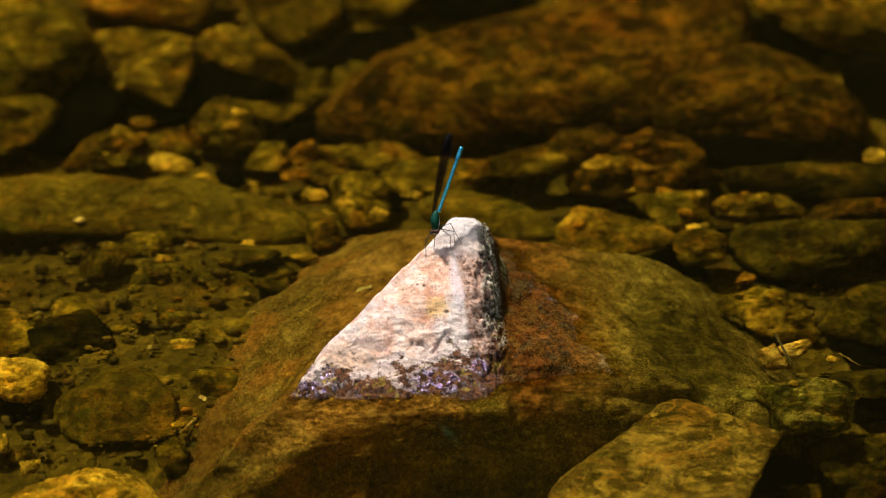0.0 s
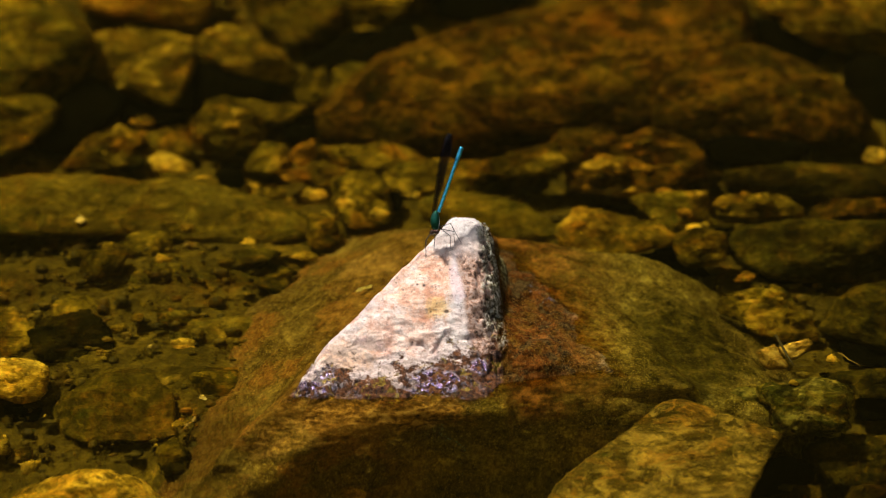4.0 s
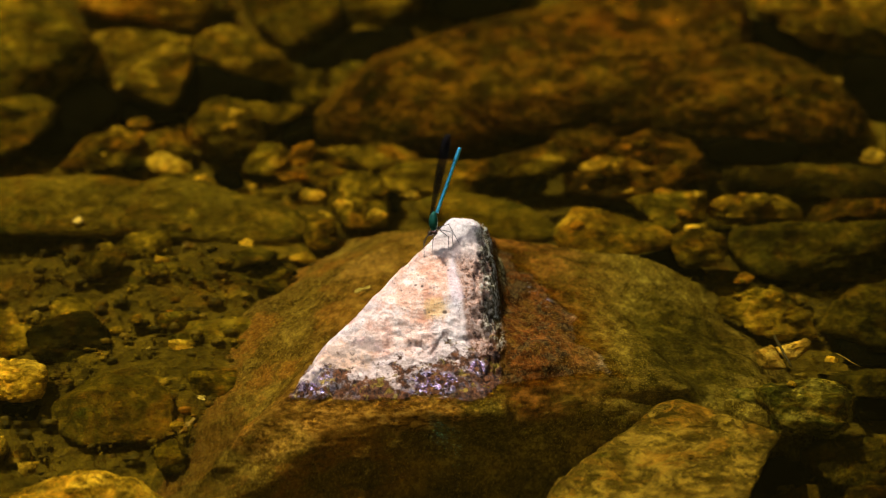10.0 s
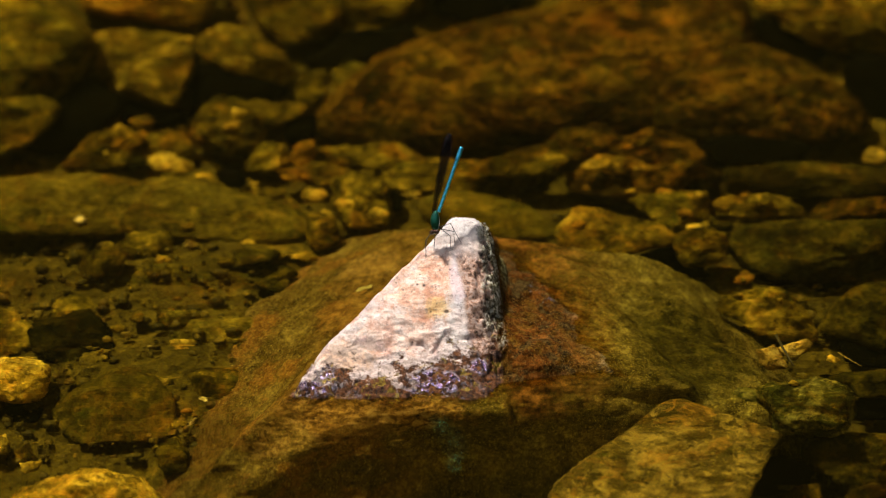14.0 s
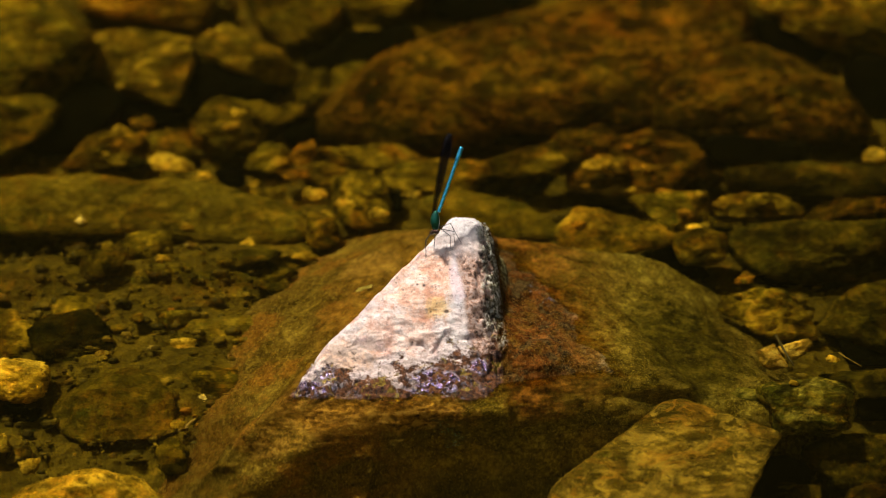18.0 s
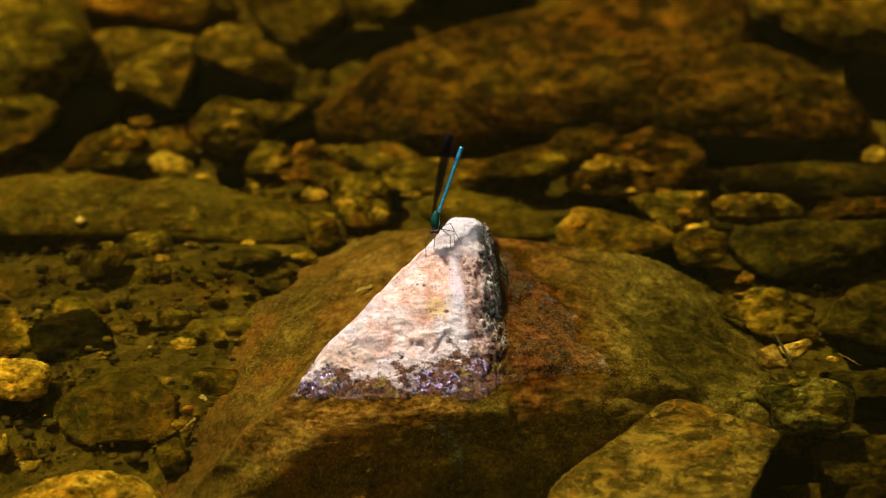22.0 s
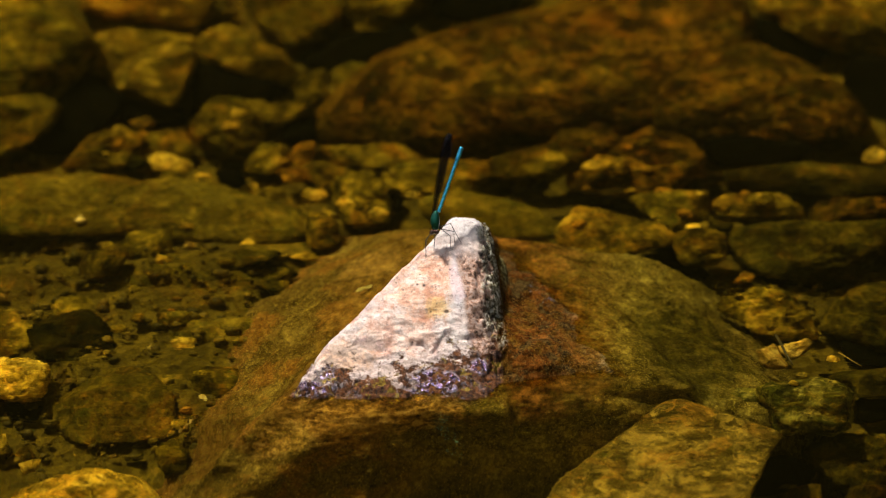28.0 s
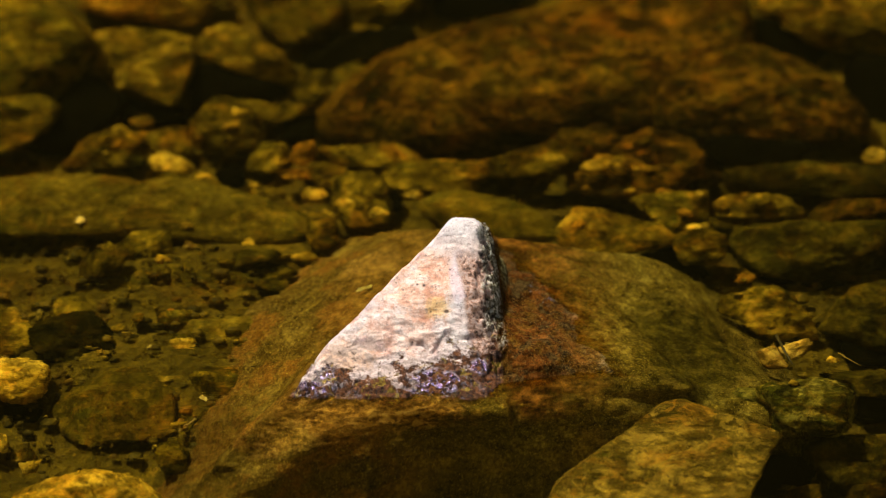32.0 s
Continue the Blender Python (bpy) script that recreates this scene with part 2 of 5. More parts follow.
    wet = over(t.span(n5, 0.44, 0.60), 0.55, wet, t.ramp(mottle, [(0.42, (0.014, 0.010, 0.002)), (0.58, (0.085, 0.060, 0.014))]))
    wet = over(t.span(t.noise(vv, 50, 6, 0.65, 0.8), 0.53, 0.62), 0.6, wet, t.ramp(n3, [(0.4, (0.12, 0.080, 0.022)), (0.6, (0.30, 0.23, 0.085))]))
    wet = over(t.math("MULTIPLY", t.span(t.noise(v, 30, 5, 0.6), 0.48, 0.58), t.span(xyz[0], 0.0, -0.04)), 0.65, wet, t.ramp(n3, [(0.4, (0.11, 0.044, 0.010)), (0.6, (0.27, 0.125, 0.038))]))
    wet = over(t.span(n4, 0.54, 0.64), 0.5, wet, (0.42, 0.34, 0.15))
    wet = over(t.span(w3, 0.46, 0.40), 0.3, wet, (0.014, 0.010, 0.003))
    chips = t.warp(v, 180, 0.012)
    cell = t.node("TexVoronoi", {"Vector": chips, "Scale": 170.0}).outputs["Color"]
    crack = t.node("TexVoronoi", {"Vector": chips, "Scale": 170.0}, feature="DISTANCE_TO_EDGE").outputs["Distance"]
    tone = t.node("RGBToBW", {0: cell}).outputs[0]
    scab = t.math("ADD", t.math("MULTIPLY", t.noise(v, 190, 6, 0.7, 0.6), 0.6), t.math("MULTIPLY", n3, 0.4))
    flaky = t.ramp(scab, [(0.41, (0.022, 0.010, 0.003)), (0.48, (0.19, 0.092, 0.030)), (0.53, (0.50, 0.29, 0.13)), (0.61, (0.72, 0.50, 0.28))])
    wet = over(spot((-0.0280, -0.0640, -0.0085), (0.0370, 0.0130, 0.0120)), 0.95, wet, flaky)
    wet = over(spot((-0.0620, -0.0760, -0.0240), (0.0240, 0.0120, 0.0150)), 0.3, wet, flaky)
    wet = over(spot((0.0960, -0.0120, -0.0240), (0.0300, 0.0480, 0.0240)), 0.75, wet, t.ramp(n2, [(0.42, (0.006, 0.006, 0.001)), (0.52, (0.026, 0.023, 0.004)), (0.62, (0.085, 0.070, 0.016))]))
    wet = over(spot((-0.0300, 0.0600, -0.0090), (0.0150, 0.0120, 0.0100)), 0.7, wet, t.ramp(w3, [(0.4, (0.14, 0.085, 0.032)), (0.6, (0.40, 0.27, 0.13))]))
    wet = over(spot((0.0420, -0.0500, -0.0030), (0.0280, 0.0080, 0.0060)), 0.8, wet, t.ramp(w2, [(0.4, (0.10, 0.060, 0.018)), (0.6, (0.34, 0.22, 0.08))]))
    wet = over(t.math("MULTIPLY", t.span(xyz[2], -0.020, -0.005), t.span(xyz[0], 0.012, -0.012)), 0.55, wet, t.ramp(w2, [(0.40, (0.060, 0.028, 0.008)), (0.50, (0.15, 0.080, 0.027)), (0.62, (0.30, 0.18, 0.075))]))
    wet = over(spot((-0.1000, -0.0650, -0.0450), (0.0300, 0.0450, 0.0250)), 0.6, wet, t.ramp(w2, [(0.40, (0.016, 0.012, 0.003)), (0.60, (0.085, 0.062, 0.018))]))
    rind = t.span(xyz[2], 0.022, 0.010)
    dry = over(t.math("MULTIPLY", rind, t.span(t.math("ADD", tone, t.math("MULTIPLY", t.math("SUBTRACT", n2, 0.5), 2.0)), 0.5, 0.7)), 0.6, dry, (0.36, 0.27, 0.21))
    dry = over(t.math("MULTIPLY", rind, t.math("MULTIPLY", t.span(crack, 0.07, 0.0), t.span(n1, 0.46, 0.54))), 0.3, dry, (0.10, 0.062, 0.048))
    # red-brown algae on the apron, moss along the step and the waterline
    red = t.ramp(n2, [(0.38, (0.016, 0.006, 0.002)), (0.5, (0.090, 0.036, 0.012)), (0.64, (0.24, 0.115, 0.045))])
    red = over(t.span(t.noise(v, 90, 6, 0.7), 0.50, 0.60), 0.7, red, t.ramp(n3, [(0.4, (0.05, 0.04, 0.008)), (0.64, (0.32, 0.28, 0.08))]))
    crust = over(t.span(t.noise(v, 150, 6, 0.7), 0.54, 0.62), 0.85, t.ramp(n3, [(0.4, (0.018, 0.007, 0.002)), (0.62, (0.18, 0.080, 0.030))]), (0.30, 0.26, 0.035))
    crust = t.mix(1.0, crust, (0.80, 0.62, 0.34), "MULTIPLY")
    side = t.math("ADD", xyz[0], t.math("MULTIPLY", wobble, 0.0035))
    edge = t.math("ADD", 0.0190, t.math("MULTIPLY", xyz[1], -0.10))
    flank = t.span(t.math("SUBTRACT", side, edge), -0.0008, 0.0012)
    line = t.math("ADD", xyz[2], t.math("MULTIPLY", wobble, -0.0085))
    damp = t.span(t.math("SUBTRACT", t.math("ADD", line, t.math("MULTIPLY", wobble, -0.0075)), t.math("MULTIPLY", xyz[0], 0.05)), 0.0092, 0.0066)
    strip = t.math("MULTIPLY", t.span(t.math("SUBTRACT", side, edge), -0.0060, -0.0030), t.span(t.math("SUBTRACT", side, edge), 0.0050, 0.0025))
    strip = t.math("MULTIPLY", t.math("MULTIPLY", strip, t.span(t.noise(v, 170, 6, 0.7), 0.42, 0.48)), t.span(t.math("ADD", xyz[2], t.math("MULTIPLY", wobble, 0.003)), 0.008, 0.013))
    drowned = t.ramp(w2, [(0.38, (0.022, 0.010, 0.003)), (0.5, (0.100, 0.041, 0.014)), (0.64, (0.29, 0.135, 0.056))])
    drowned = over(t.span(t.noise(v, 90, 6, 0.7), 0.50, 0.60), 0.6, drowned, t.ramp(n3, [(0.4, (0.040, 0.027, 0.006)), (0.64, (0.22, 0.15, 0.048))]))
    drowned = over(t.span(t.noise(vv, 85, 6, 0.7, 0.8), 0.50, 0.42), 0.7, drowned, t.ramp(w3, [(0.42, (0.016, 0.009, 0.003)), (0.60, (0.085, 0.052, 0.015))]))
    sunk = t.mix(t.math("MULTIPLY", t.span(t.math("SUBTRACT", side, edge), -0.004, 0.006), t.math("MULTIPLY", t.span(xyz[2], -0.024, -0.010), t.math("MULTIPLY", t.span(side, 0.085, 0.033), 0.95))), wet, drowned)
    red = t.mix(1.0, t.mix(t.span(xyz[2], 0.004, 0.012), sunk, t.mix(0.5, sunk, red)), (0.62, 0.43, 0.15), "MULTIPLY")
    tuft = t.span(t.noise(vv, 95, 6, 0.7, 0.8), 0.51, 0.43)
    red = over(tuft, 0.75, red, t.ramp(n3, [(0.42, (0.010, 0.006, 0.002)), (0.60, (0.060, 0.040, 0.011))]))
    red = over(t.span(n4, 0.53, 0.62), 0.3, red, (0.20, 0.12, 0.035))
    red = over(t.span(n3, 0.47, 0.41), 0.45, red, (0.012, 0.008, 0.003))
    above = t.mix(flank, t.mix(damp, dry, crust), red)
    above = over(strip, 0.85, above, t.ramp(n3, [(0.42, (0.012, 0.010, 0.004)), (0.50, (0.16, 0.14, 0.07)), (0.58, (0.62, 0.59, 0.46))]))
    above = over(t.math("MULTIPLY", flank, spot((0.0235, 0.0290, 0.0090), (0.0045, 0.0150, 0.0070))), 0.9, above, t.ramp(n3, [(0.42, (0.022, 0.015, 0.004)), (0.51, (0.10, 0.078, 0.020)), (0.60, (0.36, 0.33, 0.15))]))
    below = t.span(line, 0.0005, -0.0035)
    sunk = over(spot((0.0330, -0.0420, -0.0030), (0.0240, 0.0050, 0.0045), 0.5), 0.85, sunk, t.ramp(n3, [(0.44, (0.012, 0.005, 0.003)), (0.54, (0.060, 0.026, 0.010)), (0.60, (0.26, 0.13, 0.04))]))
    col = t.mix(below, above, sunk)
    film = t.math("MAXIMUM", spot((-0.0515, -0.0540, 0.0030), (0.0095, 0.0095, 0.0075)), spot((-0.0010, -0.0560, 0.0030), (0.0110, 0.0065, 0.0065)))
    film = t.math("MAXIMUM", film, spot((0.0140, -0.0450, 0.0040), (0.0040, 0.0050, 0.0030)))
    film = t.math("MAXIMUM", film, t.math("MULTIPLY", t.span(t.noise(v, 90, 3, 0.5), 0.57, 0.63), 0.2))
    film = t.math("MULTIPLY", t.math("MULTIPLY", damp, film), t.math("SUBTRACT", 1.0, flank))
    trickle = t.math("MULTIPLY", t.math("MULTIPLY", flank, t.span(n2, 0.50, 0.58)), spot((0.0400, 0.0200, 0.0010), (0.0060, 0.0160, 0.0050)))
    gloss = t.math("MULTIPLY", t.math("SUBTRACT", 1.0, below), t.math("MAXIMUM", film, trickle))
    gloss = t.math("MULTIPLY", gloss, t.span(t.noise(v, 380, 2, 0.5), 0.46, 0.52))
    rough = t.math("SUBTRACT", 0.85, t.math("MULTIPLY", gloss, 0.75))
    n6 = t.noise(v, 1500, 4, 0.7)
    col = t.mix(t.math("MULTIPLY", t.math("SUBTRACT", 1.15, below), 0.32), col, t.ramp(n6, [(0.35, 0.25), (0.65, 0.75)]), "OVERLAY")
    h = t.math("ADD", t.math("MULTIPLY", n2, 0.4), t.math("ADD", t.math("MULTIPLY", n3, 0.5), t.math("MULTIPLY", streak, 0.15)))
    skin = t.bump(h, t.math("SUBTRACT", 1.0, t.math("MULTIPLY", gloss, 0.88)), 0.0035)
    beads = t.noise(v, 420, 2, 0.5)
    skin = t.bump(t.math("MULTIPLY", beads, gloss), 1.0, 0.0035, skin)
    return t.set(Base_Color=col, Roughness=rough, IOR=t.math("ADD", 1.5, t.math("MULTIPLY", gloss, 1.1)), Specular_IOR_Level=t.math("ADD", t.math("MULTIPLY", t.math("SUBTRACT", 1.0, t.math("MAXIMUM", below, flank)), 0.25), t.math("MULTIPLY", gloss, 0.75)), Specular_Tint=t.mix(gloss, (1.0, 1.0, 1.0), (0.74, 0.60, 1.0)), Normal=skin)


def water_material():
    """Clear amber water: real refraction, a rippled skin, gloss by the angle, and an added veil of haze."""
    t = Tree("stream_water")
    t.nt.nodes.remove(t.bsdf)
    v = t.coord()
    w = t.node("Mapping", {0: v, 3: (16.0, 34.0, 16.0)}).outputs[0]
    a = t.noise(w, 1.0, 2, 0.45, 0.6)
    b = t.noise(w, 0.35, 1, 0.4)
    c = t.noise(t.node("Mapping", {0: v, 3: (75.0, 190.0, 75.0)}).outputs[0], 1.0, 2, 0.5, 0.8)
    h = t.math("ADD", t.math("ADD", t.math("MULTIPLY", a, 0.35), t.math("MULTIPLY", c, 0.075)), t.math("MULTIPLY", b, 1.0))
    nrm = t.bump(h, 0.45, 0.004)
    g = t.node("BsdfGlass", {"Color": (0.645, 0.545, 0.146), "Roughness": 0.0, "IOR": 1.33, "Normal": nrm})
    # murky silt drawn as a thin haze painted on the sheet, lifting blacks
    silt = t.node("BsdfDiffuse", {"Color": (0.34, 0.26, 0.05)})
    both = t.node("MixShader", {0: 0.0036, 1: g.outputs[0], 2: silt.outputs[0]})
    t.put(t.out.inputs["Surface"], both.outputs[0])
    return t.mat


def plain(name, color, rough=0.5, metal=0.0, scale=60.0, spread=0.3, bump=0.3, dist=0.001, **more):
    t = Tree(name)
    n = t.noise(t.coord(), scale, 6)
    dark = tuple(c * (1 - spread) for c in color)
    light = tuple(min(1, c * (1 + spread)) for c in color)
    return t.set(Base_Color=t.ramp(n, [(0.3, dark), (0.7, light)]), Roughness=rough, Metallic=metal, Normal=t.bump(n, bump, dist), **more)


def wing_material(name, color, alpha):
    """A veined wing: dark membrane with darker ribs along and across it."""
    t = Tree(name)
    v = t.coord()
    along = t.node("TexWave", {"Vector": v, "Scale": 260.0, "Distortion": 1.5, "Detail": 2.0}, bands_direction="Z").outputs["Fac"]
    across = t.node("TexVoronoi", {"Vector": v, "Scale": 900.0}, feature="DISTANCE_TO_EDGE").outputs["Distance"]
    vein = t.math("MAXIMUM", t.span(along, 0.75, 0.95), t.span(across, 0.06, 0.02))
    col = t.mix(vein, color, tuple(c * 0.4 for c in color))
    return t.set(Base_Color=col, Roughness=0.5, Alpha=alpha, Specular_IOR_Level=0.12)


M["bed"] = bed_material()
M["gravel"] = gravel_material()
M["rock"] = rock_material()
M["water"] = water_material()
M["bank"] = plain("wooded_bank", (0.022, 0.030, 0.008), 0.95, 0, 0.9, 0.7, 0.8, 0.2)
M["shell_blue"] = plain("blue_abdomen", (0.09, 0.60, 0.95), 0.30, 0.95, 400, 0.15, 0.1, 0.0001)
M["shell_green"] = plain("green_thorax", (0.010, 0.085, 0.050), 0.3, 0.7, 500, 0.5, 0.3, 0.0003)
M["shell_bronze"] = plain("bronze_body", (0.16, 0.24, 0.13), 0.35, 0.6, 400, 0.3, 0.2, 0.0002)
M["eye"] = plain("dark_eye", (0.035, 0.016, 0.010), 0.15, 0, 800, 0.3, 0.1, 0.0001)
M["leg"] = plain("black_leg", (0.012, 0.011, 0.012), 0.4, 0, 500, 0.3, 0.1, 0.0001)
M["wing"] = wing_material("black_wing", (0.013, 0.011, 0.012), 0.24)
M["wing_pale"] = wing_material("smoky_wing", (0.13, 0.10, 0.08), 0.22)
M["fish"] = plain("minnow_skin", (0.011, 0.009, 0.002), 0.7, 0, 300, 0.5, 0.3, 0.0005, Specular_IOR_Level=0.03)
M["fin"] = plain("minnow_fin", (0.018, 0.014, 0.004), 0.7, 0, 300, 0.4, 0.3, 0.0005, Specular_IOR_Level=0.03)
M["twig"] = plain("wet_twig", (0.016, 0.009, 0.003), 0.7, 0, 200, 0.5, 0.6, 0.001)
M["straw"] = plain("straw_stalk", (0.20, 0.13, 0.04), 0.6, 0, 200, 0.4, 0.5, 0.001)
M["leaf"] = plain("pale_leaf", (0.42, 0.38, 0.22), 0.55, 0, 250, 0.4, 0.5, 0.001)


# ---- helpers for shapes ----
class Ripple:
    """Smooth random relief in space: a sum of waves in random directions, octave by octave."""

    def __init__(self, seed, wave, octaves=4, gain=0.5, each=7):
        rng = np.random.default_rng(seed)
        self.terms = []
        for o in range(octaves):
            d = rng.normal(size=(each, 3))
            d /= np.linalg.norm(d, axis=1)[:, None]
            k = 2 * np.pi / wave * 2 ** o * rng.uniform(0.7, 1.4, each)
            self.terms.append((d * k[:, None], rng.uniform(0, 6.28, each), gain ** o / math.sqrt(each)))

    def __call__(self, p):
        return sum(g * np.sin(p @ d.T + ph).sum(axis=1) for d, ph, g in self.terms)


def relief(p, wave, seed, octaves=6, gain=0.9, sharp=False):
    """Natural fractal relief at points p, about -1 to 1."""
    off = Vector((seed * 3.17, seed * 1.91, seed * 2.33))
    if sharp:
        return np.array([noise.ridged_multi_fractal(Vector(q) + off, gain, 2.1, octaves, 1.0, 2.0) for q in (p / wave).tolist()]) - 1.0
    return np.array([noise.fractal(Vector(q) + off, gain, 2.1, octaves) for q in (p / wave).tolist()])


def mesh_from(name, verts, faces, material, smooth=True):
    me = bpy.data.meshes.new(name)
    me.from_pydata([tuple(v) for v in np.asarray(verts).tolist()] if not isinstance(verts, list) else verts, [], faces)
    me.materials.append(material)
    if smooth:
        me.polygons.foreach_set("use_smooth", [True] * len(me.polygons))
    me.update()
    return me


def part(name, bm, material, parent=None, label=""):
    """Links a bmesh as one mesh object, under a thing or under a part."""
    me = bpy.data.meshes.new(name)
    bm.to_mesh(me)
    bm.free()
    me.materials.append(material)
    me.polygons.foreach_set("use_smooth", [True] * len(me.polygons))
    ob = new(name, me)
    ob.parent = parent
    return tagged(ob, label)


BALLS = {}


def ball(level):
    """Unit sphere of triangles: its points and faces."""
    if level not in BALLS:
        bm = bmesh.new()
        bmesh.ops.create_icosphere(bm, subdivisions=level, radius=1.0)
        BALLS[level] = (np.array([v.co[:] for v in bm.verts]), [[v.index for v in f.verts] for f in bm.faces])
        bm.free()
    return BALLS[level]


def tube(path, radii, sides=8):
    """A bmesh tube along a path of points, closed at both ends."""
    bm = bmesh.new()
    path = [Vector(p) for p in path]
    rings = []
    for i, p in enumerate(path):
        d = (path[min(i + 1, len(path) - 1)] - path[max(i - 1, 0)]).normalized()
        a = d.cross(Vector((0.31, 0.83, 0.46))).normalized()
        b = d.cross(a)
        rings.append([bm.verts.new(p + (a * math.cos(k * math.tau / sides) + b * math.sin(k * math.tau / sides)) * radii[i]) for k in range(sides)])
    for r, q in zip(rings, rings[1:]):
        for k in range(sides):
            bm.faces.new((r[k], r[(k + 1) % sides], q[(k + 1) % sides], q[k]))
    bm.faces.new(rings[0][::-1])
    bm.faces.new(rings[-1])
    bmesh.ops.recalc_face_normals(bm, faces=bm.faces)
    return bm


# ---- the setting ----
BED = -0.078


def bed_height(x, y):
    """The stream bed, low in the middle with drifts of silt, rising to a bank on the near and the far side."""
    near = np.clip((-0.9 - y) / 1.2, 0, 1)
    far = np.clip((y - 3.0) / 3.0, 0, 1)
    silt = 0.034 * np.exp(-((x + 0.11) / 0.10) ** 2 - ((y - 0.035) / 0.10) ** 2) + 0.016 * np.exp(-((x - 0.01) / 0.07) ** 2 - ((y - 0.15) / 0.03) ** 2)
    silt = silt + 0.022 * np.exp(-((x - 0.13) / 0.05) ** 2 - ((y - 0.06) / 0.06) ** 2)
    silt = silt + 0.020 * np.exp(-((x + 0.12) / 0.09) ** 2 - ((y - 0.088) / 0.022) ** 2)
    return BED + silt + 0.45 * near ** 2 + 0.8 * far ** 2


def stream_bed():
    rel = Ripple(5, 0.09, 4, 0.55)
    xs = np.concatenate([-np.geomspace(60, 0.33, 26), np.linspace(-0.32, 0.32, 161), np.geomspace(0.33, 60, 26)])
    ys = np.concatenate([-np.geomspace(60, 0.33, 26), np.linspace(-0.32, 0.62, 236), np.geomspace(0.65, 60, 26)])
    gx, gy = np.meshgrid(xs, ys)
    p = np.stack([gx.ravel(), gy.ravel(), np.zeros(gx.size)], axis=1)
    p[:, 2] = bed_height(p[:, 0], p[:, 1]) + 0.0035 * rel(p)
    w, n = len(xs), len(xs) * (len(ys) - 1)
    faces = [(i, i + 1, i + w + 1, i + w) for i in range(n) if (i + 1) % w]
    tagged(new("ground", mesh_from("ground", p, faces, M["bed"])), "olive-brown gravel stream bed rising to low banks", "stream bed", kind="structure")


def wooded_banks():
    """Dark wooded slopes all round, which close the view that the water mirrors."""
    rel = Ripple(8, 6.0, 4, 0.6)
    verts, faces, seg, rows = [], [], 96, 14
    for j in range(rows):
        for i in range(seg):
            a = i * math.tau / seg
            r = 9.0 + 3.0 * (j / rows) ** 0.6
            z = -0.3 + 10.5 * j / (rows - 1)
            verts.append((r * math.cos(a), r * math.sin(a), z))
    p = np.array(verts)
    d = rel(p) * 0.5
    p[:, 0] *= 1 + d / 12
    p[:, 1] *= 1 + d / 12
    p[-seg:, 2] += rel(p[-seg:] * 1.7) * 0.9
    for j in range(rows - 1):
        for i in range(seg):
            k = (i + 1) % seg
            faces.append((j * seg + i, j * seg + k, (j + 1) * seg + k, (j + 1) * seg + i))
    tagged(new("backdrop", mesh_from("backdrop", p, faces, M["bank"])), "dark wooded slopes in shade round the stream", "backdrop", kind="structure")


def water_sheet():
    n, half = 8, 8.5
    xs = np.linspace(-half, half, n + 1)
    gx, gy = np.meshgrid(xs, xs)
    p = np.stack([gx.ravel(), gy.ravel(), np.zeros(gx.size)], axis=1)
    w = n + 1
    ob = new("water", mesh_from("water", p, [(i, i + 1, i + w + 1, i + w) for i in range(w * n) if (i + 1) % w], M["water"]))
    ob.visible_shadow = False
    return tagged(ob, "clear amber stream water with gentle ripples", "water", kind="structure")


stream_bed()
wooded_banks()
water = water_sheet()


# ---- the big rock on which the insect sits ----
def plane(p, q, r):
    """A slope through three points, as a function of x and y."""
    p, q, r = (np.array(a) for a in (p, q, r))
    n = np.cross(q - p, r - p)
    return lambda x, y: p[2] - (n[0] * (x - p[0]) + n[1] * (y - p[1])) / n[2]


def smin(fields, k):
    """The lowest of several slopes, with edges rounded by k metres."""
    f = np.stack(fields)
    m = f.min(axis=0)
    return m - k * np.log(np.exp(-(f - m) / k).sum(axis=0))


PEAK = (0.0078, 0.0100, 0.0438)
CORNER = (-0.0600, -0.0555, 0.000)
KNEE = (-0.0397, -0.0330, 0.0158)
RIDGE = (0.0108, -0.0270, 0.0185)
STEP = (0.0205, -0.0172, 0.0172)


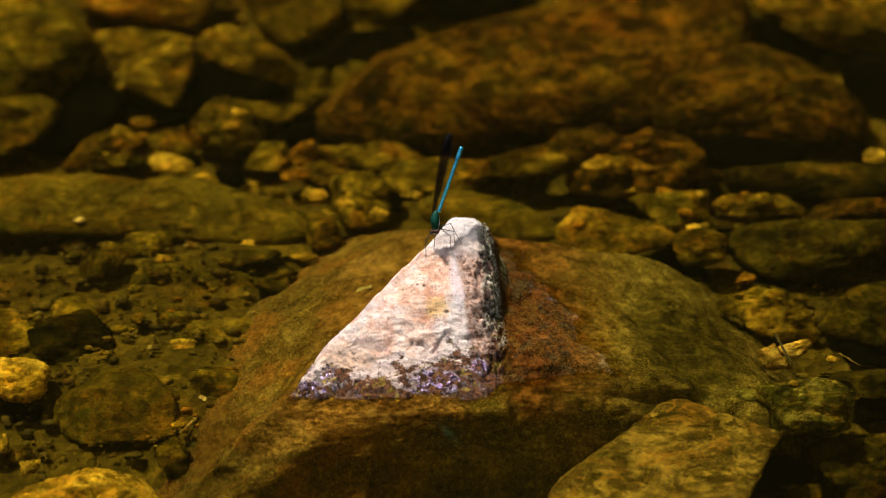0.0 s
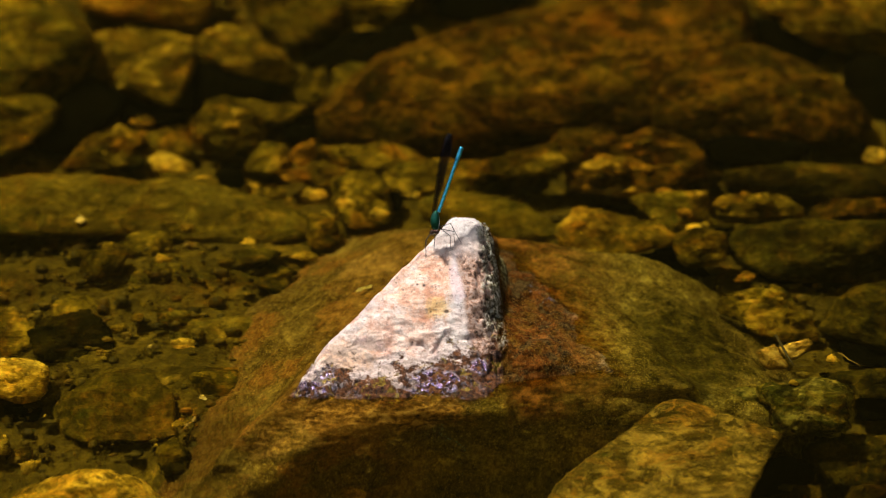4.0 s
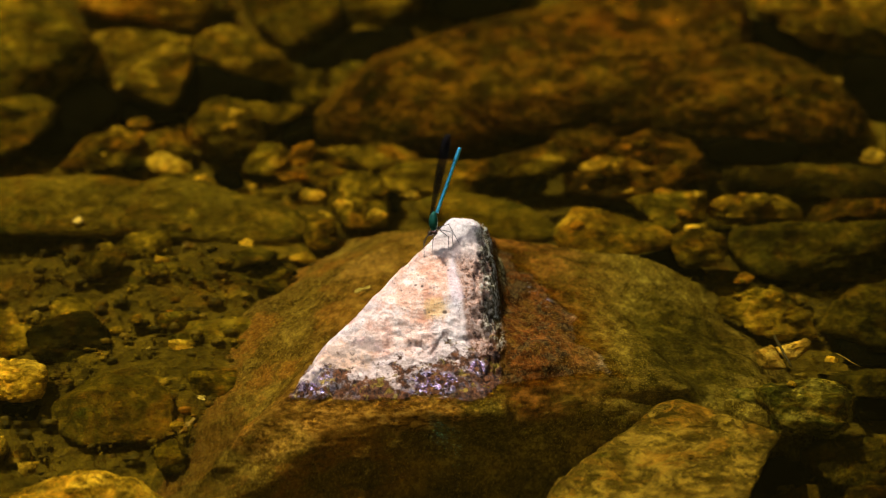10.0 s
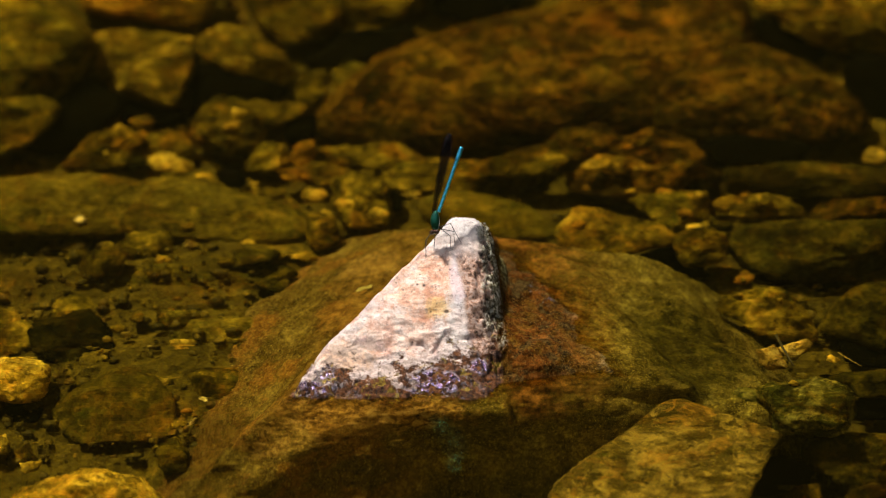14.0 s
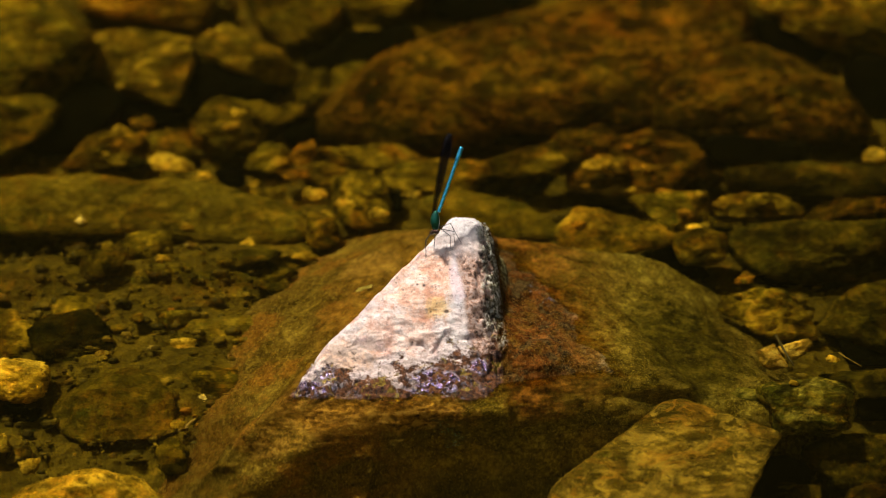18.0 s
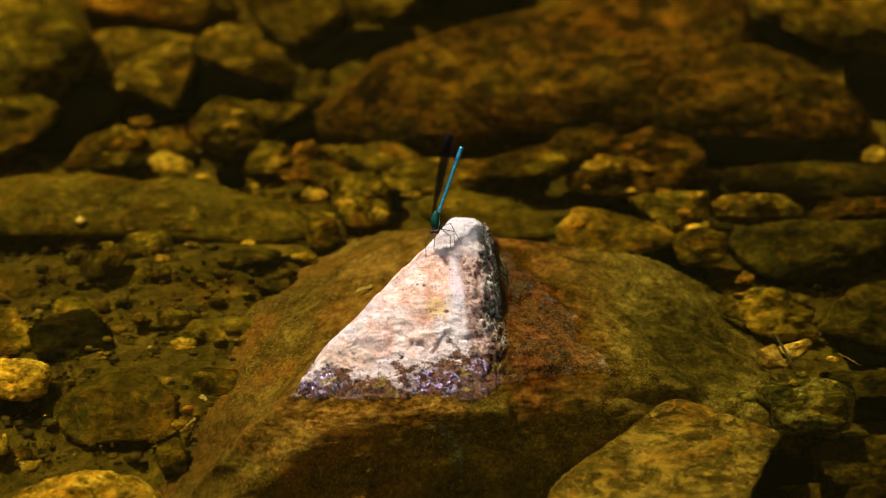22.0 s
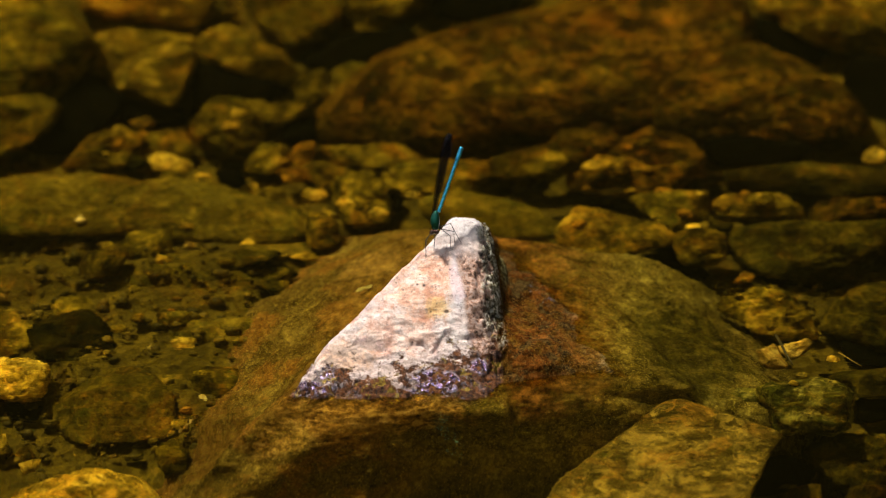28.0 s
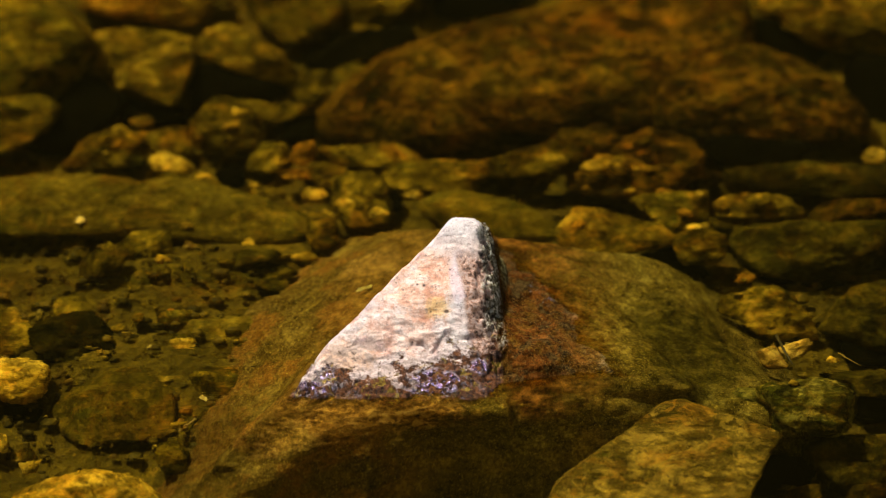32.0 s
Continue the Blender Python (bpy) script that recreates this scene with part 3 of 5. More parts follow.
def rock_height(x, y):
    """The rock's surface: a pale leaning face, a rough facet beside it that ends in a step, a lower wet
    apron, and round them a broad drowned shoulder with a ledge in front."""
    face = plane(PEAK, CORNER, RIDGE)
    behind = plane((PEAK[0] - 0.0045, PEAK[1], PEAK[2]), KNEE, (-0.046, -0.012, -0.012))
    aside = plane(KNEE, CORNER, (-0.062, -0.040, -0.012))
    facet = plane((0.0145, 0.0005, 0.0378), RIDGE, STEP)
    cliff = plane((0.0170, 0.0060, 0.0340), STEP, (0.0250, -0.0172, 0.0035))
    brow = plane((0.0172, 0.0060, 0.0345), (0.0205, 0.0300, 0.0180), (0.0250, 0.0060, 0.0130))
    back = plane(PEAK, (0.0378, 0.049, 0.0120), (0.0, 0.075, 0.0))
    lip = plane(CORNER, (0.022, -0.0475, 0.002), (-0.02, -0.060, -0.009))
    apron = -0.295 * ((x - 0.0474) * 0.918 + (y - 0.0077) * 0.398)
    cap = 0.0424 - 0.34 * (np.sqrt((x - 0.0085) ** 2 + (y - 0.011) ** 2 + 0.00005) - 0.0071)
    spire = smin([face(x, y), behind(x, y), aside(x, y), facet(x, y), cliff(x, y), back(x, y), lip(x, y), cap, brow(x, y)], 0.0009)
    foot = smin([0.0058 + 0.46 * (y + 0.050) - 0.02 * x, aside(x, y) - 0.001, 0.026 - 1.1 * (x + 0.004), 0.002 + 1.1 * (y + 0.0625), np.full_like(x, 0.011), -0.022 - 1.2 * y], 0.0012)
    skirt = smin([face(x, y) - 0.003, behind(x, y) - 0.004, aside(x, y) - 0.004, apron, back(x, y) - 0.001, lip(x, y) - 0.001], 0.002)
    top = -smin([-spire, -skirt, -foot], 0.0007)
    drop = 0.12 + 0.88 * np.clip((x + 0.030) / 0.020, 0, 1)
    top = top - 1.3 * drop * np.maximum(0, -0.0065 - top)
    top = top - 3 * drop * np.maximum(0, -0.010 - top)
    left = plane((-0.0545, -0.0535, -0.002), (-0.1150, -0.0660, -0.0476), (-0.0690, 0.0355, -0.0228))
    ledge = 0.6 * (y + 0.0675) + 0.0 * x
    brim, rim = -0.074 + 0.54 * (x + 0.026), -0.074 + 0.24 * (x + 0.026)
    front = np.maximum(0.6 * (brim + 0.0575) - 2.7 * (brim - y), 0.6 * (rim + 0.0575) - 2.7 * (rim - y))
    right = plane((0.0400, 0.0048, -0.000), (0.1110, 0.0160, -0.0220), (0.1067, -0.0361, -0.0220))
    end = plane((0.1262, -0.0104, -0.0317), (0.1110, 0.0160, -0.0240), (0.150, 0.015, -0.075))
    rear = plane((-0.0343, 0.1020, -0.0159), (0.0699, 0.0740, -0.0110), (0.02, 0.110, -0.06))
    scarp = plane((-0.0640, 0.0355, -0.0238), (-0.0910, -0.0615, -0.0476), (-0.1220, 0.0420, -0.0800))
    corner = plane((-0.0660, 0.0390, -0.0240), (-0.0200, 0.0930, -0.0150), (-0.0820, 0.0980, -0.0750))
    low = smin([left(x, y) + 0.004, scarp(x, y), corner(x, y), ledge, front, right(x, y), end(x, y), rear(x, y), -0.0010 - 0.006 * np.clip((y - 0.02) / 0.03, 0, 1)], 0.0055)
    return -smin([-top, -low], 0.0035)


def perch_rock():
    step = 0.0005
    xs, ys = np.arange(-0.155, 0.185, step), np.arange(-0.135, 0.150, step)
    gx, gy = np.meshgrid(xs, ys)
    x, y = gx.ravel(), gy.ravel()
    flat = np.stack([x, y, np.zeros_like(x)], axis=1)
    warp = Ripple(21, 0.035, 3, 0.5)
    wx, wy = warp(flat) * 0.0011, Ripple(22, 0.035, 3, 0.5)(flat) * 0.0011
    z = rock_height(x + wx, y + wy)
    p = np.stack([x, y, z], axis=1)
    low = np.clip(-z / 0.02, 0, 1)
    craggy = np.clip((x - 0.006 + 0.15 * y) / 0.006, 0, 1) * np.clip((z + 0.002) / 0.004, 0, 1)
    craggy = craggy * np.clip((0.026 - x - 0.1 * y) / 0.005, 0.12, 1)
    craggy = craggy * np.clip((0.041 - z) / 0.006, 0.15, 1)
    fine = relief(p * (1, 1, 1.5), 0.010, 3)
    strata = relief(p * (0.7, 0.7, 3.0), 0.022, 4, 5, 0.8)
    crags = relief(p, 0.012, 5, 5, 0.9, True)
    p[:, 2] += fine * (0.0007 + 0.0005 * low) + np.tanh(strata * 3) * (0.0009 - 0.0007 * low - 0.0005 * np.clip((z - 0.014) / 0.006, 0, 1)) + crags * (0.0018 * craggy + 0.0006 * np.clip((z - 0.003) / 0.006, 0, 1) * np.clip((0.030 - z) / 0.010, 0.3, 1))
    p[:, 2] += relief(p, 0.0045, 14, 4, 0.8, True) * 0.0015 * craggy
    gaps = np.array([(lambda d: d[1] - d[0])(noise.voronoi(Vector(q))[0]) if w > 0.02 else 1.0 for q, w in zip((p * (230, 230, 170)).tolist(), craggy)])
    rim = np.exp(-((x - 0.0180 + 0.10 * y) / 0.0045) ** 2) * craggy
    p[:, 2] -= np.exp(-(gaps / 0.10) ** 2) * (0.0006 * craggy + 0.0030 * rim)
    p[:, 2] += strata * 0.0015 * np.clip((-0.058 - y - 0.25 * (x + 0.02)) / 0.012, 0, 1) * np.clip(-z / 0.01, 0, 1)
    brink = np.exp(-((z - 0.002) / 0.0040) ** 2)
    p[:, 2] += (relief(p, 0.0058, 9, 4, 0.75) * 0.0030 + relief(p, 0.016, 19, 3, 0.9) * 0.0030) * brink * np.clip((0.030 - x) / 0.006, 0.3, 1)
    # a crack across the lower face
    crack = np.abs(p[:, 2] - 0.0125 - 0.0018 * np.sin(p[:, 0] * 260) - 0.0009 * np.sin(p[:, 0] * 700 + 1))
    p[:, 2] -= 0.0028 * np.exp(-(crack / 0.0005) ** 2) * (np.abs(p[:, 0] + 0.004) < 0.009)
    # flakes on the lower face, each a little higher or lower than the next
    flaky = np.clip((z - 0.001) / 0.004, 0, 1) * np.clip((0.0195 - z - 0.08 * x) / 0.004, 0, 1) * (x < 0.024)
    for i in np.nonzero(flaky > 0.02)[0]:
        (near, far, *_), (cell, *_) = noise.voronoi(Vector((x[i] * 150, y[i] * 200 + z[i] * 260, z[i] * 90)))
        p[i, 2] += flaky[i] * (0.0004 * (noise.cell(cell * 7.3) - 0.5) - 0.0005 * math.exp(-((far - near) / 0.05) ** 2))
    p[:, 2] = np.maximum(p[:, 2], -0.105)
    w = len(xs)
    faces = [(i, i + 1, i + w + 1, i + w) for i in range(w * (len(ys) - 1)) if (i + 1) % w and max(p[i, 2], p[i + 1, 2], p[i + w, 2]) > -0.104]
    ob = new("perch_rock", mesh_from("perch_rock", p, faces, M["rock"]))
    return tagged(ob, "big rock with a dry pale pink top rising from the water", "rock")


perch_rock()


# ---- stones under the water ----
AXIS = Vector((0.0, -0.664, 0.748))
RISE = Vector((0.0, 0.748, 0.664))


def stone_points(cuts, seed, level, power, top, rough=1.0, thin=1.0):
    """A worn stone: a ball trimmed by planes round it, a flattish top and a few chipped faces."""
    rng = np.random.default_rng(seed)
    d, faces = ball(level)
    planes = [((math.cos(radians(a)), RISE.y * math.sin(radians(a)), RISE.z * math.sin(radians(a))), r * 0.001) for a, r in cuts]
    size = sum(r for _, r in cuts) / len(cuts) * 0.001
    wide, size = size, size * thin
    planes.append(((0.0, -0.12, 0.99), top * (0.3 + 0.7 * thin)))
    planes.append(((0.05, -0.64, 0.77), size * (rng.uniform(0.52, 0.68) if rough > 0.3 else 1.8)))
    planes.append(((0, 0.55, -0.83), size * 0.9))
    planes.append(((0, -0.3, -0.95), size * 0.9))
    for _ in range(4 if rough > 0.3 else 0):
        n = np.array(AXIS) + rng.normal(size=3) * 0.55
        n /= np.linalg.norm(n)
        side, rise = n[0], n @ np.array(RISE)
        turn = math.atan2(rise, side)
        reach = min(r * 0.001 / math.cos(turn - radians(a)) for a, r in cuts if math.cos(turn - radians(a)) > 0.05)
        planes.append((tuple(n), (n @ np.array(AXIS)) * size * rng.uniform(0.35, 0.6) + math.hypot(side, rise) * reach * rng.uniform(0.5, 0.75)))
    s = np.zeros(len(d))
    for n, r in planes:
        s += (np.maximum(d @ np.array(n), 0) / max(r, 0.002)) ** power
    p = d * (s ** (-1 / power))[:, None]
    rel = relief(p, wide * 0.9, seed, 6, 0.8) * size * 0.15 * rough
    terrace = np.tanh(Ripple(seed + 300, wide * 0.8, 3, 0.5)(p * (0.8, 0.8, 1.6)) * 2) * size * 0.010 * rough
    p += d * (rel + terrace)[:, None]
    return p, faces


COUNT = [0]


def stone(tone, place, cuts, label, power=14, rough=1.0):
    COUNT[0] += 1
    size = sum(r for _, r in cuts) / len(cuts)
    level = 6 if size > 45 else 5 if size > 12 else 4
    kind = "boulder" if size > 38 else "stone" if size > 11 else "pebble"
    top = max(min(size * 0.001, -place[2] - 0.005 - size * 0.0001), 0.003)
    p, faces = stone_points(cuts, COUNT[0], level, power, top, rough, 0.42 if tone == "slab" else 1.0)
    ob = new(kind, mesh_from(kind, p, faces, M[tone]))
    ob.location = place
    return tagged(ob, label, kind, "stones on the stream bed")

stone("olive", (-0.1861, 0.2733, -0.0382), [(-175,23.0),(-71,54.8),(-32,34.9),(-24,30.8),(24,35.2),(37,36.4),(73,47.9)], "broad olive boulder furred with algae under water", 11, 1)
stone("orange", (-0.1339, 0.3504, -0.0560), [(-174,31.7),(-107,19.8),(-100,19.4),(-32,27.0),(-10,30.8),(90,16.7)], "orange-brown cobble lying under shallow stream water", 10, 1)
stone("ochre", (-0.1398, 0.3076, -0.0620), [(-178,18.6),(-148,21.2),(-64,15.0),(-31,18.5),(76,16.1),(105,17.6)], "low tan stone between brighter ones under water", 12, 0.9)
stone("ochre", (-0.1288, 0.2709, -0.0500), [(-154,21.4),(-129,21.3),(-87,25.5),(-20,15.7),(-8,15.0),(19,21.2),(119,19.3),(143,16.1)], "ochre wedge-shaped stone with sharp corners under water", 26, 0.7)
stone("ochre", (-0.0884, 0.2910, -0.0500), [(-177,23.5),(-126,12.5),(-104,19.1),(-8,26.0),(37,13.2),(59,16.1),(127,26.3)], "long ochre stone leaning against its neighbours under water", 16, 0.9)
stone("brown", (-0.0671, 0.3409, -0.0550), [(-173,22.7),(-139,20.8),(-130,23.3),(-41,26.4),(-3,21.0),(90,23.1)], "big brown boulder in deep amber water", 10, 0.9)
stone("brown", (-0.0951, 0.2188, -0.0520), [(-173,14.1),(-97,22.5),(-15,16.1),(16,14.5),(64,23.7),(138,19.3)], "brown knobbly stone under shallow water", 10, 1.5)
stone("brown", (-0.0760, 0.2440, -0.0600), [(-168,11.4),(-125,10.9),(-59,8.6),(-20,12.8),(85,7.2)], "flat brown stone behind a knobbly one under water", 12, 1)
stone("brown", (-0.1456, 0.1948, -0.0480), [(-93,12.9),(-37,17.8),(6,16.1),(58,17.0),(110,15.1),(154,14.2)], "flat brown stone with a sandy film under water", 12, 1)
stone("yellow", (-0.1326, 0.2259, -0.0500), [(-159,4.8),(-90,4.2),(-13,4.8),(38,4.8),(113,4.1)], "pale ochre pebble under shallow water", 10, 1)
stone("yellow", (-0.1186, 0.1795, -0.0420), [(-162,8.4),(-94,5.9),(-19,10.8),(60,5.5),(136,9.5)], "yellow wedge of stone on a slab under water", 20, 1)
stone("olive", (-0.1199, 0.2138, -0.0600), [(-163,11.2),(-113,9.1),(-99,9.8),(14,9.1),(107,10.1)], "olive stone wedged among others under water", 16, 0.8)
stone("olive", (-0.0777, 0.2029, -0.0620), [(-112,11.4),(-57,10.4),(21,10.0),(82,10.7),(175,9.2)], "low olive stone at a knobbly stone's foot under water", 12, 0.9)
# stones of the dark tone are added to paint shade into the gaps
stone("dark", (-0.1705, 0.2379, -0.0700), [(-175,31.6),(-79,27.5),(-30,16.5),(42,35.9),(145,14.6)], "near-black stone added as the shade of a broad boulder", 8, 0.6)
stone("dark", (-0.0940, 0.2737, -0.0700), [(-75,15.9),(1,32.6),(60,15.6),(79,19.3),(179,20.3)], "near-black stone added as the shade of an ochre one", 8, 0.6)
stone("dark", (-0.1301, 0.2505, -0.0720), [(-166,13.8),(-92,11.5),(11,16.3),(72,10.1)], "near-black stone added as shade between an ochre stone and a pebble", 8, 0.6)
stone("dark", (-0.0656, 0.2347, -0.0720), [(-161,12.5),(-128,12.5),(-44,10.7),(0,9.7),(104,12.6),(130,9.3)], "near-black stone added as shade between brown boulders", 8, 0.6)
stone("orange", (-0.0611, 0.1953, -0.0500), [(-167,6.2),(-62,7.6),(-24,5.0),(12,6.3),(118,7.4),(152,5.2)], "rusty orange stone with broken faces under water", 16, 1.2)
stone("ochre", (-0.0488, 0.1805, -0.0550), [(-161,8.7),(-84,8.2),(-31,11.2),(61,7.1),(108,10.3)], "low ochre stone lying under amber water", 12, 1)
stone("orange", (-0.0644, 0.1809, -0.0560), [(-159,6.5),(-93,4.1),(24,5.8),(97,4.4)], "rusty orange pebble among ochre ones under water", 12, 1)
stone("ochre", (-0.0731, 0.1581, -0.0500), [(-131,5.3),(-83,3.6),(-17,6.8),(80,3.5),(135,5.6)], "ochre cobble half buried in the stream bed", 12, 1)
stone("yellow", (-0.0553, 0.1389, -0.0300), [(-157,5.5),(-90,5.5),(-38,5.0),(24,5.9),(87,5.0),(156,5.4)], "small yellow pebble on the stream bed", 9, 1)
stone("yellow", (-0.0420, 0.1309, -0.0300), [(-145,3.8),(-83,3.4),(-2,4.1),(72,3.3),(136,4.0)], "small pale yellow pebble on the stream bed", 9, 1)
stone("yellow", (-0.0277, 0.1219, -0.0300), [(-173,4.1),(-100,4.4),(-41,3.6),(52,4.0),(141,3.7)], "small yellow pebble behind the big rock under water", 9, 1)
stone("slab", (-0.1580, 0.1339, -0.0450), [(-175,49.1),(-91,29.0),(3,51.8),(46,42.2),(83,32.4),(100,34.5)], "wide flat olive-grey slab just under the water", 5, 0.7)
stone("slab", (-0.1011, 0.1307, -0.0450), [(-171,44.1),(-88,26.0),(-56,45.4),(6,55.4),(68,26.2),(95,33.3)], "broad low olive-brown slab just under the water", 5, 0.8)
stone("dark", (-0.0915, 0.1679, -0.0450), [(-165,6.2),(-122,5.9),(-43,7.8),(21,5.7),(100,6.7)], "near-black stone added as shade in a hole at a slab's edge", 8, 0.6)
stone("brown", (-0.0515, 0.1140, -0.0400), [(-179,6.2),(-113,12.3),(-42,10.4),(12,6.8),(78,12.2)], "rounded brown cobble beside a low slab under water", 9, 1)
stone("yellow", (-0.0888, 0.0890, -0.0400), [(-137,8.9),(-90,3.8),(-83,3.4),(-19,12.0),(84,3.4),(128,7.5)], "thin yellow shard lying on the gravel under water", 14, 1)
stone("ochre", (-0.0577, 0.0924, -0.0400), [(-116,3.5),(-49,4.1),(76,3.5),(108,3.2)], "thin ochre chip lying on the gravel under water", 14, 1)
stone("dark", (-0.1445, 0.0977, -0.0640), [(-154,16.5),(-108,10.5),(-70,10.5),(-1,16.0),(86,9.5),(123,11.6)], "near-black stone added as shade among the gravel under water", 8, 0.7)
stone("slab", (-0.0974, 0.0696, -0.0460), [(-118,26.0),(-93,20.8),(-71,22.4),(-29,32.4),(34,39.0),(87,18.0),(108,24.1),(177,36.4)], "low silted olive slab among gravel under water", 6, 0.8)
stone("slab", (-0.0978, 0.0246, -0.0500), [(-156,19.9),(-130,21.2),(-41,21.0),(-16,20.6),(92,17.8)], "low silted slab beside the big rock under water", 6, 0.9)
stone("shaded_tone", (-0.1527, 0.0273, -0.0500), [(-173,18.0),(-135,17.5),(-83,20.3),(-47,23.6),(12,17.6),(28,15.9),(86,20.8),(138,21.7)], "weathered boulder with shade painted into its colour under water", 12, 1.1)
stone("orange", (-0.1312, 0.0306, -0.0550), [(-179,7.1),(-162,7.3),(-85,16.9),(-5,7.2),(12,7.8),(77,14.2)], "orange cobble among the gravel under water", 12, 1)
stone("yellow", (-0.1067, 0.0190, -0.0450), [(-157,4.7),(-66,5.1),(-1,5.0),(85,5.0),(129,5.6)], "rounded yellow pebble among the gravel under water", 10, 1.3)
stone("ochre", (-0.1819, 0.0466, -0.0580), [(-175,10.3),(-78,10.0),(-24,10.9),(57,10.7),(116,10.9)], "mottled ochre cobble at the gravel's edge under water", 10, 1.2)
stone("yellow", (-0.1760, -0.0118, -0.0420), [(-175,14.7),(-117,12.9),(-90,14.7),(-15,15.2),(0,14.4),(60,14.0),(99,13.8)], "bright yellow cobble coated with fine silt under water", 10, 1)
stone("dark", (-0.1710, -0.0218, -0.0640), [(-167,7.8),(-79,7.8),(9,8.0),(97,7.6)], "near-black stone added as shade under a bright yellow cobble", 8, 0.7)
stone("slab", (-0.1351, -0.0310, -0.0540), [(-173,25.4),(-161,26.0),(-90,30.2),(-51,31.0),(-1,26.2),(38,28.6),(83,30.2),(118,31.5),(148,31.4)], "large flat olive stone with a smooth silt coat under water", 12, 0.7)
stone("olive", (-0.1083, -0.0658, -0.0550), [(-176,6.6),(-153,7.0),(-82,13.1),(-1,6.3),(34,7.9),(139,10.2)], "small grey-olive stone beside the big rock", 10, 0.8)
stone("yellow", (-0.1400, -0.1053, -0.0420), [(-90,10.8),(24,26.5),(48,20.5),(80,14.5),(104,15.5),(126,18.9),(171,29.8)], "yellow-orange rounded stone under shallow water", 12, 0.9)
stone("yellow", (-0.1656, -0.0746, -0.0520), [(-157,3.6),(-58,4.6),(-17,3.1),(105,3.7)], "pale yellow chip beside a rounded stone under water", 14, 1.2)
stone("yellow", (-0.1069, -0.0455, -0.0460), [(-168,3.1),(-113,3.0),(-33,2.3),(83,2.6),(133,2.8)], "tiny bright yellow pebble under water", 10, 1.4)
stone("ochre", (-0.1804, -0.0551, -0.0550), [(-175,5.3),(-73,5.2),(16,5.2),(115,5.4)], "small ochre stone leaning on a flat slab under water", 12, 1)
stone("olive", (-0.1905, 0.2214, -0.0460), [(-175,15.2),(-47,16.5),(-34,15.7),(-7,19.3),(65,23.5),(96,21.0)], "olive stone under a broad boulder's edge", 10, 1)
stone("umber", (0.0481, 0.2617, -0.0468), [(-121,99.4),(-102,75.0),(-93,65.2),(-88,63.2),(-30,81.8),(-19,83.7),(-7,90.0),(19,108.0),(90,76.8),(111,58.0),(119,60.1),(129,68.4),(146,83.7),(156,92.8),(171,107.1)], "huge rounded brown boulder deep in the amber water", 9, 0.75)
stone("umber", (0.1383, 0.2432, -0.0450), [(-154,48.5),(-96,34.5),(-79,44.6),(-33,60.1),(20,43.3),(52,35.8),(116,48.2),(160,46.3)], "big brown boulder leaning against a larger one under water", 7, 0.8)
stone("brown", (-0.0258, 0.3569, -0.0600), [(-175,21.0),(-85,20.2),(-51,21.0),(15,24.0),(90,18.9)], "brown stone behind a huge boulder in far water", 9, 0.9)
stone("dark", (0.0151, 0.3669, -0.0680), [(-93,20.8),(-67,17.8),(-18,19.6),(90,17.0),(178,19.6)], "near-black stone added as shade in a deep far hollow", 8, 0.7)
stone("dark", (-0.0370, 0.3161, -0.0680), [(-123,25.8),(-68,12.1),(-62,11.8),(18,26.8),(101,13.7),(143,15.9)], "near-black slab added as shade behind a huge boulder", 8, 0.7)
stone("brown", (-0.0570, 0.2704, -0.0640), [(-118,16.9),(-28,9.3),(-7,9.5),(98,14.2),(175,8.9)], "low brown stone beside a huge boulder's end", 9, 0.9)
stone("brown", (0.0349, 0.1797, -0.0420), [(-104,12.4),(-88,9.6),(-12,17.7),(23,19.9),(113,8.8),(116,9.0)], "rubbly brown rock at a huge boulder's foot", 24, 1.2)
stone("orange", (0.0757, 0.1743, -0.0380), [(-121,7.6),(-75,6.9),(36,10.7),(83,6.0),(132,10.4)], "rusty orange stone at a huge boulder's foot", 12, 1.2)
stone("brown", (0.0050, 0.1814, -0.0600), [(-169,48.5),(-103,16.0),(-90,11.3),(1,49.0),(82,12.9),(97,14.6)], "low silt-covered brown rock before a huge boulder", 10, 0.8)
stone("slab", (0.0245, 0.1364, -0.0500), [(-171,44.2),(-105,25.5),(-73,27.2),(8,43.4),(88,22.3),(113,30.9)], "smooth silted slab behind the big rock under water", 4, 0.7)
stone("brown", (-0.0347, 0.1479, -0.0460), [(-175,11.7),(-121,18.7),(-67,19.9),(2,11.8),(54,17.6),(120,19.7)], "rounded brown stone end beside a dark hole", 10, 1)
stone("dark", (-0.0218, 0.1496, -0.0500), [(-167,4.4),(-62,6.4),(-8,4.1),(40,6.1),(137,5.3)], "near-black stone added as shade in a hole behind the big rock", 14, 1)
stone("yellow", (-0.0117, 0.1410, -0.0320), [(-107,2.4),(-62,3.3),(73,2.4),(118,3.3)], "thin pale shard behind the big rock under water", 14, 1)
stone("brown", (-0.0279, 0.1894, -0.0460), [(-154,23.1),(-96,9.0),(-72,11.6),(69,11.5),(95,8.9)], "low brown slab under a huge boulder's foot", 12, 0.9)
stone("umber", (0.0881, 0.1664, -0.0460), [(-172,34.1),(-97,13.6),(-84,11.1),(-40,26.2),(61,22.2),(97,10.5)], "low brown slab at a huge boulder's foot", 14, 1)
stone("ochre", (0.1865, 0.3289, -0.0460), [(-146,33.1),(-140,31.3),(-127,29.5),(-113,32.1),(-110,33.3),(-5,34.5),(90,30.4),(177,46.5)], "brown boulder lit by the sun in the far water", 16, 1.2)
